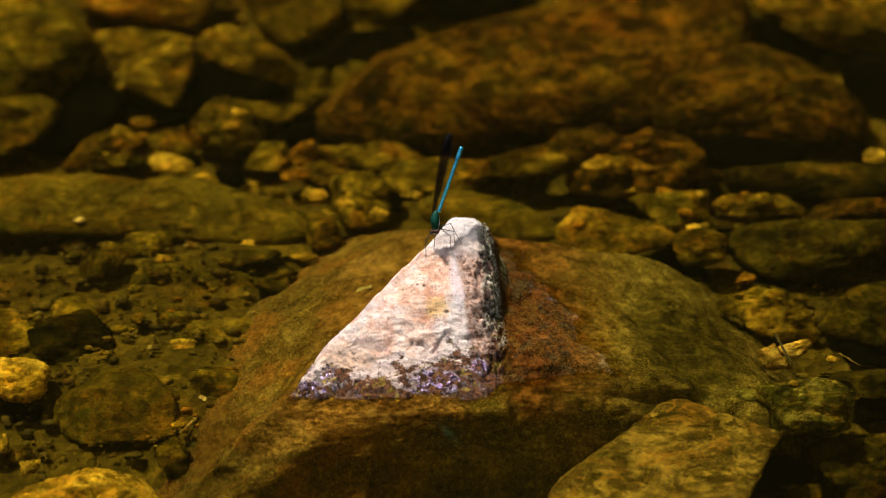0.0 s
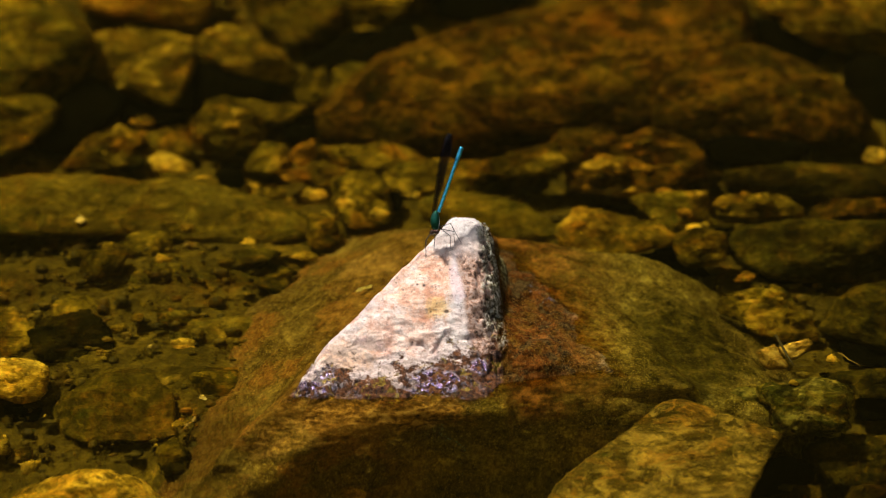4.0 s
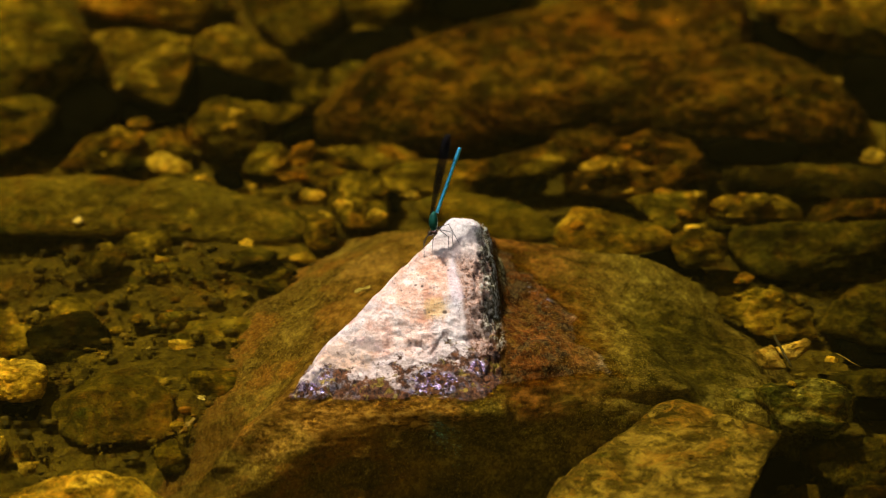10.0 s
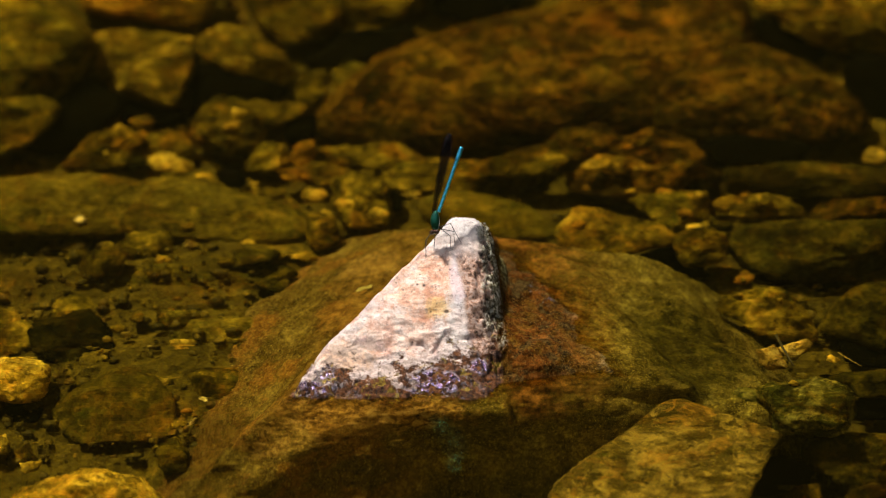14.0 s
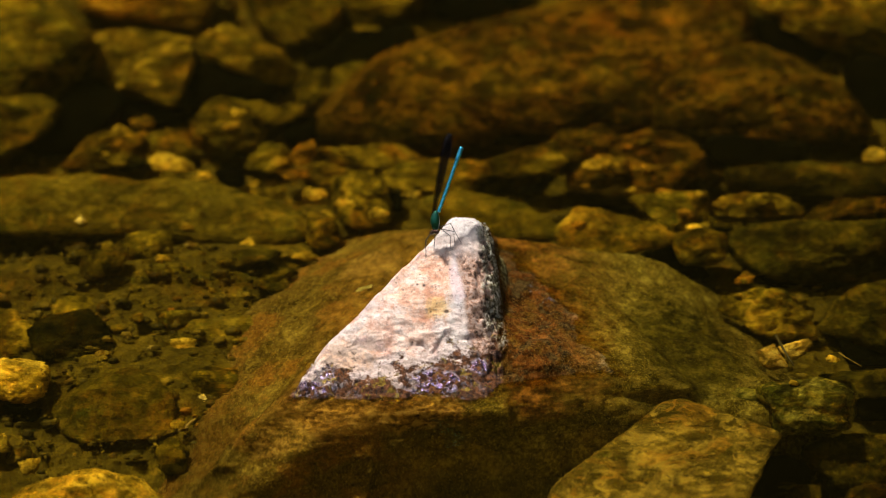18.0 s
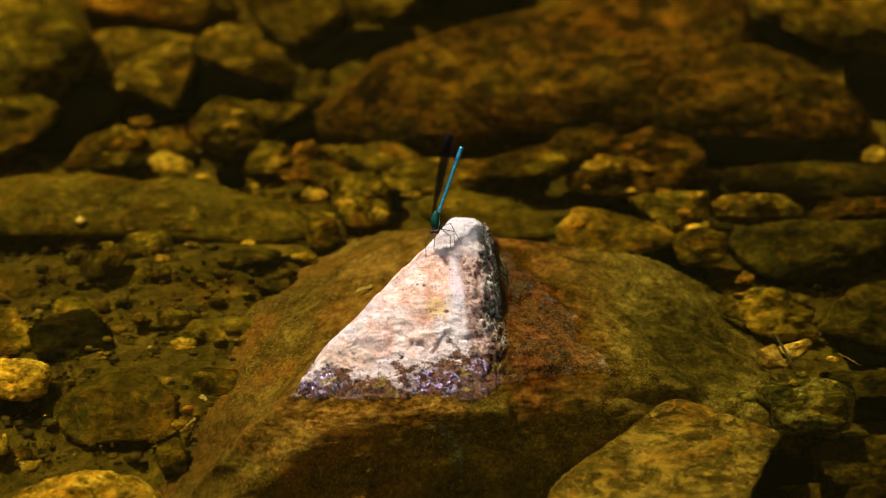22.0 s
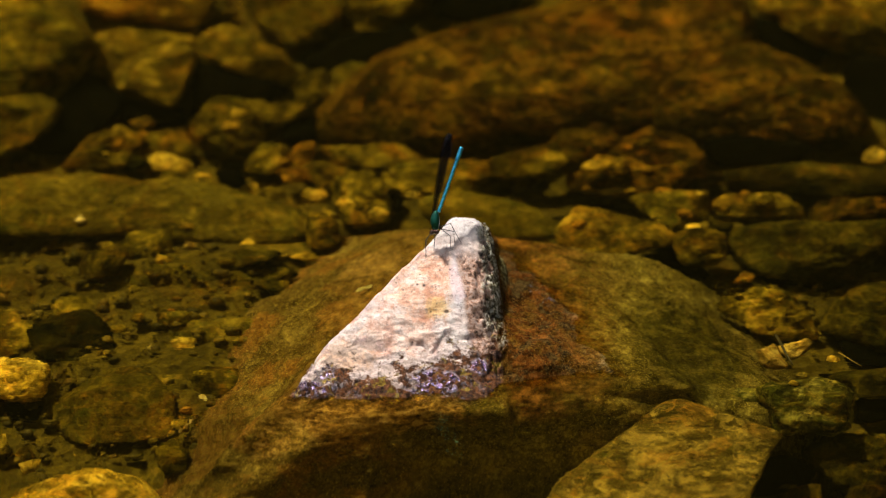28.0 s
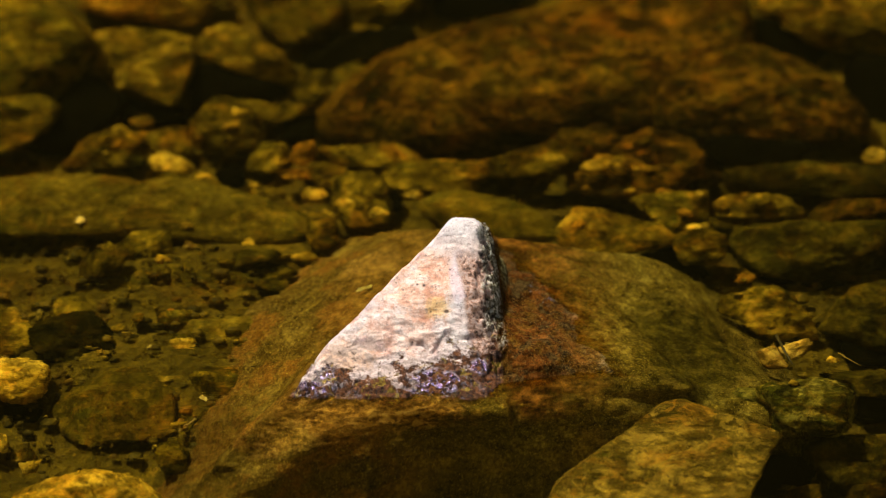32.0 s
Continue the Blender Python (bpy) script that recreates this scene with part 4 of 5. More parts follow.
stone("dark", (0.1621, 0.3203, -0.0720), [(-160,17.9),(-125,12.7),(-4,23.7),(51,12.7),(79,19.8)], "near-black stone added as shade in a deep hollow", 8, 0.6)
stone("dark", (0.2004, 0.2734, -0.0720), [(-161,17.8),(-104,32.4),(-5,17.0),(79,28.2),(170,21.8)], "near-black boulder added as shade in a deep hollow", 8, 0.6)
stone("dark", (0.1464, 0.1966, -0.0520), [(-156,28.5),(-93,10.4),(-17,37.7),(72,11.7),(79,11.2),(109,20.1)], "near-black stone added as shade in a hollow under a boulder's edge", 8, 0.6)
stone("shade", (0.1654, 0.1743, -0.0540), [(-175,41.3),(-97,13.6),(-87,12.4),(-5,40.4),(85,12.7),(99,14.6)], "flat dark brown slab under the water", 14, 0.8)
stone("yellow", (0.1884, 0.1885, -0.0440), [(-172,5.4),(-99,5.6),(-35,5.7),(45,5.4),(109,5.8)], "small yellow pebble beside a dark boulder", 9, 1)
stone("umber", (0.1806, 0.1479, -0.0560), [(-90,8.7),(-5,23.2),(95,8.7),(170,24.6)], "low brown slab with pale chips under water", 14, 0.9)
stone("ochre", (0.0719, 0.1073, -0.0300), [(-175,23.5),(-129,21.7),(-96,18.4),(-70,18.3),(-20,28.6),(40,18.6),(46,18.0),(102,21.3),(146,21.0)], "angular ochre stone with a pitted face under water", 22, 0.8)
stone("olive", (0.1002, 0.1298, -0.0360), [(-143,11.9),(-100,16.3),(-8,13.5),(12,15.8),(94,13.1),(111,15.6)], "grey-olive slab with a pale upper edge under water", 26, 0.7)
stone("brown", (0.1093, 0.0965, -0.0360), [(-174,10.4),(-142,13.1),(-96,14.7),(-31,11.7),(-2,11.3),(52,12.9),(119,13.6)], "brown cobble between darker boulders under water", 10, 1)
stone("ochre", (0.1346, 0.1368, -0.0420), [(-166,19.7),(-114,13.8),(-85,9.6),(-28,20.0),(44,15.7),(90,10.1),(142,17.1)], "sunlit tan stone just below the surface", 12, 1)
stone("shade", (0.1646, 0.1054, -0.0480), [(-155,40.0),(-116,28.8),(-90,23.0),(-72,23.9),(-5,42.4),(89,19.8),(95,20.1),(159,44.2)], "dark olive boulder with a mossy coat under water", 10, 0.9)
stone("dark", (0.1541, 0.0860, -0.0700), [(-151,12.6),(-131,13.6),(-63,18.1),(-17,14.3),(87,12.2)], "near-black stone added as the shade of an olive boulder", 8, 0.6)
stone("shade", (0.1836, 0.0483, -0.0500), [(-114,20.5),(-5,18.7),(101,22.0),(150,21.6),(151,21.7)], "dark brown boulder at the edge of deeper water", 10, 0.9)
stone("dark", (0.1825, 0.0298, -0.0660), [(-168,15.8),(-96,7.6),(-5,18.7),(77,7.1)], "near-black stone added as shade at the deeper water's edge", 8, 0.6)
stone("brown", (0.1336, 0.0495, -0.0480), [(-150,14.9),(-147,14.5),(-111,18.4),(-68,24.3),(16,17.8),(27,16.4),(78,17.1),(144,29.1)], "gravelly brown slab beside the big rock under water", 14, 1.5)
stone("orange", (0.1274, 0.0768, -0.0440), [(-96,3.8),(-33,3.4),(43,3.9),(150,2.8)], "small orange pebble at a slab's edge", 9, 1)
stone("dark", (0.0973, 0.1049, -0.0620), [(-135,11.1),(-121,10.2),(-75,13.5),(28,11.1),(112,11.8)], "near-black stone added as shade in a gap behind the big rock", 8, 0.6)
stone("gold", (0.1348, -0.0070, -0.0280), [(-169,5.3),(-144,5.3),(-57,7.9),(20,4.5),(121,7.5)], "bright yellow broken stone beside the big rock", 30, 1.2)
stone("gold", (0.1453, 0.0013, -0.0280), [(-153,6.2),(-153,6.2),(-56,5.0),(-34,4.7),(30,7.9),(113,4.5)], "yellow broken stone under a dark twig", 30, 1.2)
stone("yellow", (0.1594, -0.0052, -0.0300), [(-123,1.9),(-63,2.4),(60,1.9),(114,2.4)], "flat pale pebble beside a straw stalk", 10, 1)
stone("moss", (0.1469, -0.0516, -0.0220), [(-169,18.8),(-163,18.7),(-124,19.6),(-82,17.8),(-51,19.7),(6,20.7),(34,18.6),(69,18.3),(110,18.7),(123,20.1)], "mossy green stone breaking the water surface", 9, 1.9)
stone("moss", (0.1198, -0.0396, -0.0360), [(-165,12.1),(-111,9.7),(-48,13.8),(9,10.9),(87,10.6),(112,11.3)], "low mossy stone against the big rock under water", 9, 1.5)
stone("tan", (0.0904, -0.0767, -0.0470), [(-90,28.9),(-22,34.8),(50,43.5),(63,38.4),(110,36.5),(138,27.2),(163,40.5)], "olive-tan flat-topped block with a sharp edge under water", 60, 0.25)
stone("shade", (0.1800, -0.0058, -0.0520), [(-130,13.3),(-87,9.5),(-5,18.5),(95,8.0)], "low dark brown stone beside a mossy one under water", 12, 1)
stone("dark", (0.1841, -0.0152, -0.0660), [(-176,14.6),(-90,8.6),(-5,14.1),(93,8.3)], "near-black stone added as shade beside a mossy one", 8, 0.6)
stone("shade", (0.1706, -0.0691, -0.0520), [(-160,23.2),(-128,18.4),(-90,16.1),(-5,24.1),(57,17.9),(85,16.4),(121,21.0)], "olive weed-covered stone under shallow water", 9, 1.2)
stone("umber", (0.1436, -0.0971, -0.0560), [(-90,8.1),(-2,7.1),(101,8.6),(155,7.2),(176,8.5)], "brown cobble in shadow beside a block under water", 10, 1)
stone("umber", (0.1739, -0.0958, -0.0560), [(-90,9.0),(-5,12.0),(99,8.7),(176,12.9)], "rusty brown cobble in the shade under water", 10, 1)
stone("dark", (0.1353, -0.0617, -0.0700), [(-81,16.7),(-50,13.8),(-3,14.8),(106,16.0),(164,12.7)], "near-black slab added as the shadow of a block under water", 8, 0.6)
stone("quartz", (-0.1483, 0.1391, -0.0400), [(-111,1.6),(-22,1.4),(73,1.7),(147,1.4)], "tiny pale quartz pebble on the gravel", 9, 1)
stone("quartz", (-0.1552, 0.1250, -0.0400), [(-127,1.1),(-41,1.0),(45,1.1),(146,1.0)], "tiny pale quartz pebble on the gravel", 9, 1)
stone("quartz", (-0.1297, 0.0723, -0.0450), [(-136,1.9),(-12,1.2),(69,2.4),(153,1.5)], "tiny pale quartz pebble on the gravel", 9, 1)
stone("quartz", (-0.1317, 0.0487, -0.0500), [(-134,1.0),(-42,1.0),(46,1.0),(138,1.0)], "tiny pale quartz pebble on the gravel", 9, 1)
stone("quartz", (-0.1230, 0.0463, -0.0500), [(-134,1.4),(-39,1.1),(53,1.3),(149,1.1)], "tiny pale quartz pebble on the gravel", 9, 1)
stone("quartz", (-0.0972, 0.0374, -0.0500), [(-119,1.5),(-46,1.1),(66,1.4),(141,1.2)], "tiny pale quartz pebble on the gravel", 9, 1)
stone("quartz", (-0.0961, 0.0779, -0.0450), [(-121,1.3),(-62,1.3),(63,1.2),(123,1.4)], "tiny pale quartz pebble on the gravel", 9, 1)
stone("quartz", (-0.0983, -0.0210, -0.0500), [(-140,1.0),(-37,1.0),(46,1.0),(137,1.1)], "tiny pale quartz pebble on the gravel", 9, 1)
stone("umber", (0.0914, 0.1876, -0.0420), [(-123,20.5),(-88,14.7),(-47,17.9),(25,20.6),(69,17.5),(124,16.0),(158,18.9)], "rough brown stone against a huge boulder's foot", 11, 1.4)
stone("umber", (0.0632, 0.1979, -0.0420), [(-150,15.4),(-90,13.2),(-38,13.9),(39,13.8),(101,13.9),(156,13.6)], "rusty brown stone against a huge boulder's foot", 11, 1.4)
stone("orange", (0.0764, 0.1655, -0.0300), [(-138,5.6),(-70,5.6),(4,4.4),(73,6.3),(152,4.4)], "rusty orange pebble before a huge boulder's foot", 12, 1.2)
stone("yellow", (0.0648, 0.1652, -0.0300), [(-126,5.1),(-78,4.1),(3,5.0),(67,4.9),(141,4.1)], "small yellow pebble before a huge boulder's foot", 12, 1.2)


def filler_stones():
    """Cobbles that fill the gaps of the bed, each one a stone of its own, and gravel between them."""
    rng = np.random.default_rng(77)
    shapes = []
    for k in range(9):
        n = rng.integers(5, 8)
        a = np.sort(rng.uniform(0, 360, n)) + rng.uniform(0, 30)
        cuts = [(float(q), float(rng.uniform(6.5, 11))) for q in np.linspace(0, 360, n, endpoint=False) + rng.uniform(-15, 15, n)]
        p, faces = stone_points(cuts, 500 + k, 3, 9, 0.006)
        shapes.append(mesh_from("cobble", p, faces, M[("olive", "brown", "slab", "brown", "olive", "shade", "brown", "olive", "slab")[k]]))
    for i in range(170):
        x, y = rng.uniform(-0.24, 0.24), rng.uniform(-0.16, 0.46)
        s = rng.uniform(0.5, 1.5)
        place = pose(x, y, float(bed_height(x, y)) + 0.003 * s, *rng.uniform(-25, 25, 2), rng.uniform(0, 360)) @ Matrix.Diagonal((s, s * rng.uniform(0.7, 1.2), s * rng.uniform(0.6, 0.9), 1))
        if (x > 0.12 and y > 0.18) or (x > 0.17 and y > 0.12):  # the deep hollow lies bare
            continue
        ob = new("cobble", shapes[i % 9])
        ob.matrix_world = place
        tagged(ob, "small rounded cobble among gravel under water", "stone", "cobbles on the stream bed")


def gravel():
    rng = np.random.default_rng(78)
    d, faces = ball(1)
    verts, fs = [], []
    for i in range(6800):
        x, y = rng.uniform(-0.26, 0.26), rng.uniform(-0.18, 0.48)
        r = 0.0009 + 0.0030 * rng.random() ** 4
        if i > 6000:
            x, y = rng.uniform(-0.21, -0.04), rng.uniform(-0.06, 0.14)
        q = d * (r * rng.uniform(0.6, 1.2, 3)) * rng.uniform(0.8, 1.15, (len(d), 1))
        rot = np.array(Euler(rng.uniform(0, 6.28, 3)).to_matrix())
        n = len(verts) * len(d)
        verts.append(q @ rot.T + (x, y, float(bed_height(x, y)) + 0.002 + r * 0.4))
        fs.extend([[a + n for a in f] for f in faces])
    ob = new("gravel", mesh_from("gravel", np.concatenate(verts), fs, M["gravel"]))
    tagged(ob, "fine mixed gravel between the stones under water", "gravel", kind="stuff")


def scattered_pebbles():
    """Small pebbles and chips that lie on the larger stones, more of them in drifts."""
    rng = np.random.default_rng(79)
    shapes = []
    for k, tone in enumerate(("yellow", "ochre", "orange", "ochre", "yellow", "olive")):
        cuts = [(float(a), float(rng.uniform(2.0, 3.6))) for a in np.linspace(0, 360, 6, endpoint=False) + rng.uniform(-20, 20, 6)]
        p, faces = stone_points(cuts, 700 + k, 3, 20, 0.0016, 1.3)
        shapes.append(mesh_from("pebble", p, faces, M[tone]))
    drifts = [(-0.07, 0.165), (-0.10, 0.10), (-0.13, 0.07), (-0.06, 0.21), (-0.15, 0.20), (0.11, 0.13), (0.13, 0.06), (-0.03, 0.165), (0.08, 0.165)]
    bpy.context.view_layer.update()
    seen = bpy.context.evaluated_depsgraph_get()
    for i in range(170):
        d = drifts[i % len(drifts)]
        x, y = (rng.normal(d[0], 0.022), rng.normal(d[1], 0.016)) if i < 150 else (rng.uniform(-0.19, 0.19), rng.uniform(-0.08, 0.36))
        s = 0.45 + 1.0 * rng.random() ** 2.5
        turn, lean, shape = rng.uniform(0, 360), rng.uniform(-15, 15, 2), shapes[rng.integers(0, 6)]
        hit, at, normal, _, below, _ = scene.ray_cast(seen, (x, y, -0.004), (0, 0, -1))
        if not hit or below.name.startswith(("perch_rock", "water")) or "dark" in below.data.materials[0].name or normal.z < 0.5:
            continue
        ob = new("pebble", shape)
        ob.matrix_world = pose(x, y, at.z + 0.0006 * s, lean[0], lean[1], turn) @ Matrix.Diagonal((s, s * 0.8, s * 0.7, 1))
        tagged(ob, "small angular pebble lying on larger stones under water", "pebble", "pebbles scattered over the stones")


filler_stones()
gravel()
scattered_pebbles()


# ---- damselflies ----
def lathe(profile, sides=12, squash=1.0, sx=1.0, sr=1.0):
    """A body along local x from (x, radius, z) rows."""
    bm = bmesh.new()
    rings = []
    for x, r, z in profile:
        x, r, z = x * sx, r * sr, z * sr
        rings.append([bm.verts.new((x, r * math.cos(k * math.tau / sides), z + squash * r * math.sin(k * math.tau / sides))) for k in range(sides)])
    for a, b in zip(rings, rings[1:]):
        for k in range(sides):
            bm.faces.new((a[k], a[(k + 1) % sides], b[(k + 1) % sides], b[k]))
    bm.faces.new(rings[0])
    bm.faces.new(rings[-1])
    bmesh.ops.recalc_face_normals(bm, faces=bm.faces)
    return bm


def wing_mesh(length, width):
    """A long rounded wing in its own x-z plane: root at the origin, reaching back along -x, thin but solid."""
    bm = bmesh.new()
    n, m = 22, 6
    sheets = []
    for side in (1, -1):
        grid = []
        for i in range(n + 1):
            u = i / n
            w = width * (0.10 + 0.90 * math.sin(min(u * 1.15, 1.0) ** 0.9 * math.pi / 2)) * math.sqrt(max(1 - max(u - 0.72, 0) ** 2 / 0.0790, 0.0))
            row = []
            for j in range(m + 1):
                v = j / m - 0.42
                x, z = -length * u, v * w
                y = 0.00035 * math.sin(v * 9) * u + side * 0.00006
                row.append(bm.verts.new((x, y, z)))
            grid.append(row)
        sheets.append(grid)
        for i in range(n):
            for j in range(m):
                q = (grid[i][j], grid[i + 1][j], grid[i + 1][j + 1], grid[i][j + 1])
                bm.faces.new(q if side > 0 else q[::-1])
    bmesh.ops.remove_doubles(bm, verts=bm.verts, dist=1e-7)
    return bm


def damselfly(label, abdomen_mat, thorax_mat, wing_mat, feet, reach=(0.0348, 0.0334), bend=Matrix.Identity(4)):
    """Head towards local +x, back towards +z. Returns the thing and its four wings, left ones first."""
    thing = tagged(new("damselfly"), label, "damselfly")
    thorax = part("thorax", lathe([(0.0048, 0.0008, -0.0003), (0.0042, 0.0016, -0.0002), (0.0025, 0.0021, 0), (0.0, 0.0024, 0.0002), (-0.0025, 0.0020, 0.0003), (-0.0045, 0.0012, 0.0001), (-0.0052, 0.0008, 0)], 16, 1.2, 0.78, 0.70), thorax_mat, thing)
    thorax.matrix_basis = bend
    rows = []
    for i in range(10):
        a, b = -0.005 - 0.0037 * i, -0.005 - 0.0037 * (i + 1)
        r = 0.00092 + (0.0002 if i > 7 else 0)
        rows += [(a, r * 0.985, 0.0), (a - 0.0004, r, 0.0), (b + 0.0004, r, 0.0), (b, r * 0.985, 0.0)]
    rows.append((-0.0424, 0.0004, 0.0))
    part("abdomen", lathe(rows, 16, 1.0, 0.755, 0.80), abdomen_mat, thing)
    head = part("head", lathe([(0.0050, 0.0006, 0), (0.0054, 0.0013, 0), (0.0062, 0.0015, 0), (0.0070, 0.0010, -0.0002), (0.0073, 0.0004, -0.0003)], 12, 0.8, 0.74, 0.85), M["eye"], thing)
    head.matrix_basis = bend
    for s in (1, -1):
        bm = bmesh.new()
        bmesh.ops.create_icosphere(bm, subdivisions=3, radius=0.00105, matrix=Matrix.Translation((0.0047, s * 0.0019, 0.0002)))
        part("eye", bm, M["eye"], head, "dark brown bulging eye")
        part("antenna", tube([(0.0051, s * 0.0003, 0.0003), (0.0059, s * 0.0008, 0.0009), (0.0066, s * 0.0011, 0.0012)], [0.00012, 0.0001, 0.00005], 5), M["leg"], head)
    wings = []
    for s in (1, -1):
        for k, length in enumerate(reach):
            w = part("wing", wing_mesh(length, 0.0041 - 0.0003 * k), wing_mat, thing, "dark veined wing")
            w.location = (-0.0006 - 0.0016 * k, s * 0.0006, 0.0019)
            wings.append(w)
    for i, (hip, knee, foot) in enumerate(feet):
        hip, knee, foot = Vector(hip), Vector(knee), Vector(foot)
        part("leg", tube([hip, hip.lerp(knee, 0.5), knee, knee.lerp(foot, 0.5), foot, foot + (foot - knee).normalized() * 0.0002], [0.0002, 0.00018, 0.00016, 0.00013, 0.00011, 0.00007], 6), M["leg"], thing)
    return thing, wings


def stance(at, tail, back):
    """A pose from where the thorax is, where the tail points and where the back faces."""
    x = -Vector(tail).normalized()
    z = Vector(back)
    z = (z - x * z.dot(x)).normalized()
    y = z.cross(x)
    m = Matrix((x, y, z)).transposed().to_4x4()
    m.translation = at
    return m


PERCH = stance((-0.0031, 0.0010, 0.0463), (0.336, 0.531, 0.785), (-0.67, -0.17, 0.72))


# the thorax hangs straighter down than the abdomen, which leans away
BEND = Matrix.Rotation(radians(-17), 4, PERCH.to_3x3().inverted() @ (AIM - EYE).normalized())


def leg_rows(knees_and_feet):
    """Legs from the thorax over a knee to places on the rock, in the insect's own space."""
    inv, rows = PERCH.inverted(), []
    for i, (knee, foot) in enumerate(knees_and_feet):
        hip = BEND @ Vector((0.0028 - 0.0010 * (i // 2), -0.0007 if i < 3 else 0.0007, -0.0010))
        rows.append((tuple(hip), tuple(inv @ Vector(knee)), tuple(inv @ Vector(foot))))
    return rows


def on_rock(x, y):
    return (x, y, float(rock_height(np.array([x]), np.array([y]))[0]) + 0.0003)


LEGS = [((0.0030, -0.002, 0.0466), on_rock(0.0071, -0.0001)), ((0.0044, -0.002, 0.0429), on_rock(0.0048, -0.0015)), ((0.0030, -0.002, 0.0408), on_rock(0.0030, -0.0026)),
        ((-0.0071, -0.002, 0.0390), on_rock(-0.0069, -0.0062)), ((-0.0034, -0.002, 0.0390), on_rock(-0.0037, -0.0038)), ((-0.0062, -0.002, 0.0403), on_rock(-0.0073, -0.0023))]
male, male_wings = damselfly("metallic blue damselfly with black wings on the rock's tip", M["shell_blue"], M["shell_green"], M["wing"], leg_rows(LEGS), bend=BEND)
rival, rival_wings = damselfly("bronze-green damselfly with smoky wings flying past", M["shell_bronze"], M["shell_bronze"], M["wing_pale"],
                               [((0.003 - 0.0018 * (i // 2), (i % 2 * 2 - 1) * 0.001, -0.002), (0.002 - 0.003 * (i // 2), (i % 2 * 2 - 1) * 0.004, -0.0035), (-0.001 - 0.004 * (i // 2), (i % 2 * 2 - 1) * 0.0035, -0.007)) for i in range(6)])


# ---- minnows ----
def minnow():
    thing = tagged(new("minnow"), "slender dark minnow swimming over the stream bed", "fish", "minnows")
    body = [(0.0150, 0.0003, 0), (0.0140, 0.0011, 0), (0.0115, 0.0020, 0), (0.0075, 0.0026, 0), (0.0025, 0.0026, 0), (-0.0035, 0.0020, 0), (-0.0085, 0.0013, 0), (-0.0120, 0.0008, 0), (-0.0135, 0.0006, 0)]
    part("body", lathe(body, 14, 1.35), M["fish"], thing)

    def fin(name, pts, thick=0.00025):
        bm = bmesh.new()
        a = [bm.verts.new((x, thick, z)) for x, z in pts]
        b = [bm.verts.new((x, -thick, z)) for x, z in pts]
        bm.faces.new(a)
        bm.faces.new(b[::-1])
        for i in range(len(pts)):
            j = (i + 1) % len(pts)
            bm.faces.new((a[j], a[i], b[i], b[j]))
        bmesh.ops.recalc_face_normals(bm, faces=bm.faces)
        return part(name, bm, M["fin"], thing)

    fin("tail_fin", [(-0.0125, 0.0008), (-0.0150, 0.0022), (-0.0195, 0.0036), (-0.0180, 0.0), (-0.0195, -0.0036), (-0.0150, -0.0022), (-0.0125, -0.0008)])
    fin("back_fin", [(0.0010, 0.0032), (-0.0018, 0.0058), (-0.0040, 0.0050), (-0.0042, 0.0024)])
    for s in (1, -1):
        side = fin("side_fin", [(0.0085, -0.0006), (0.0050, -0.0014), (0.0040, -0.0030), (0.0065, -0.0022)])
        side.location = (0, s * 0.0022, 0)
        side.rotation_euler = (s * 0.9, 0, 0)
        bm = bmesh.new()
        bmesh.ops.create_icosphere(bm, subdivisions=2, radius=0.0006, matrix=Matrix.Translation((0.0128, s * 0.0013, 0.0006)))
        part("eye", bm, M["eye"], thing)
    return thing


fish = [minnow()]
fish[0].scale = (1.3, 1.3, 1.3)
for _ in range(4):
    fish.append(copy_thing(fish[0], pose(0, 0, 0)))


# ---- small things lying in the water ----
def litter(name, path, radius, material, label, category):
    n = len(path)
    ob = part(name, tube(path, [radius * (1 - 0.5 * i / n) for i in range(n)], 8), material, None, label)
    return tagged(ob, category=category)

litter("twig", [(0.1365, 0.0012, -0.0140), (0.1393, -0.0117, -0.0140), (0.1409, -0.0183, -0.0140), (0.1424, -0.0245, -0.0140)], 0.0007, M["twig"], "thin dark twig lying across a yellow stone", "twig")
litter("straw", [(0.1617, -0.0084, -0.0200), (0.1652, -0.0131, -0.0200), (0.1677, -0.0164, -0.0200), (0.1703, -0.0197, -0.0200)], 0.0003, M["straw"], "pale straw stalk lying in shallow water", "straw")
litter("twig", [(-0.1242, 0.0485, -0.0580), (-0.1228, 0.0364, -0.0580), (-0.1198, 0.0210, -0.0580)], 0.0008, M["twig"], "short dark twig lying among the gravel", "twig")
litter("twig", [(-0.1067, -0.0437, -0.0550), (-0.1009, -0.0331, -0.0550), (-0.0994, -0.0299, -0.0550)], 0.0007, M["straw"], "thin pale stick on the gravel beside the rock", "twig")


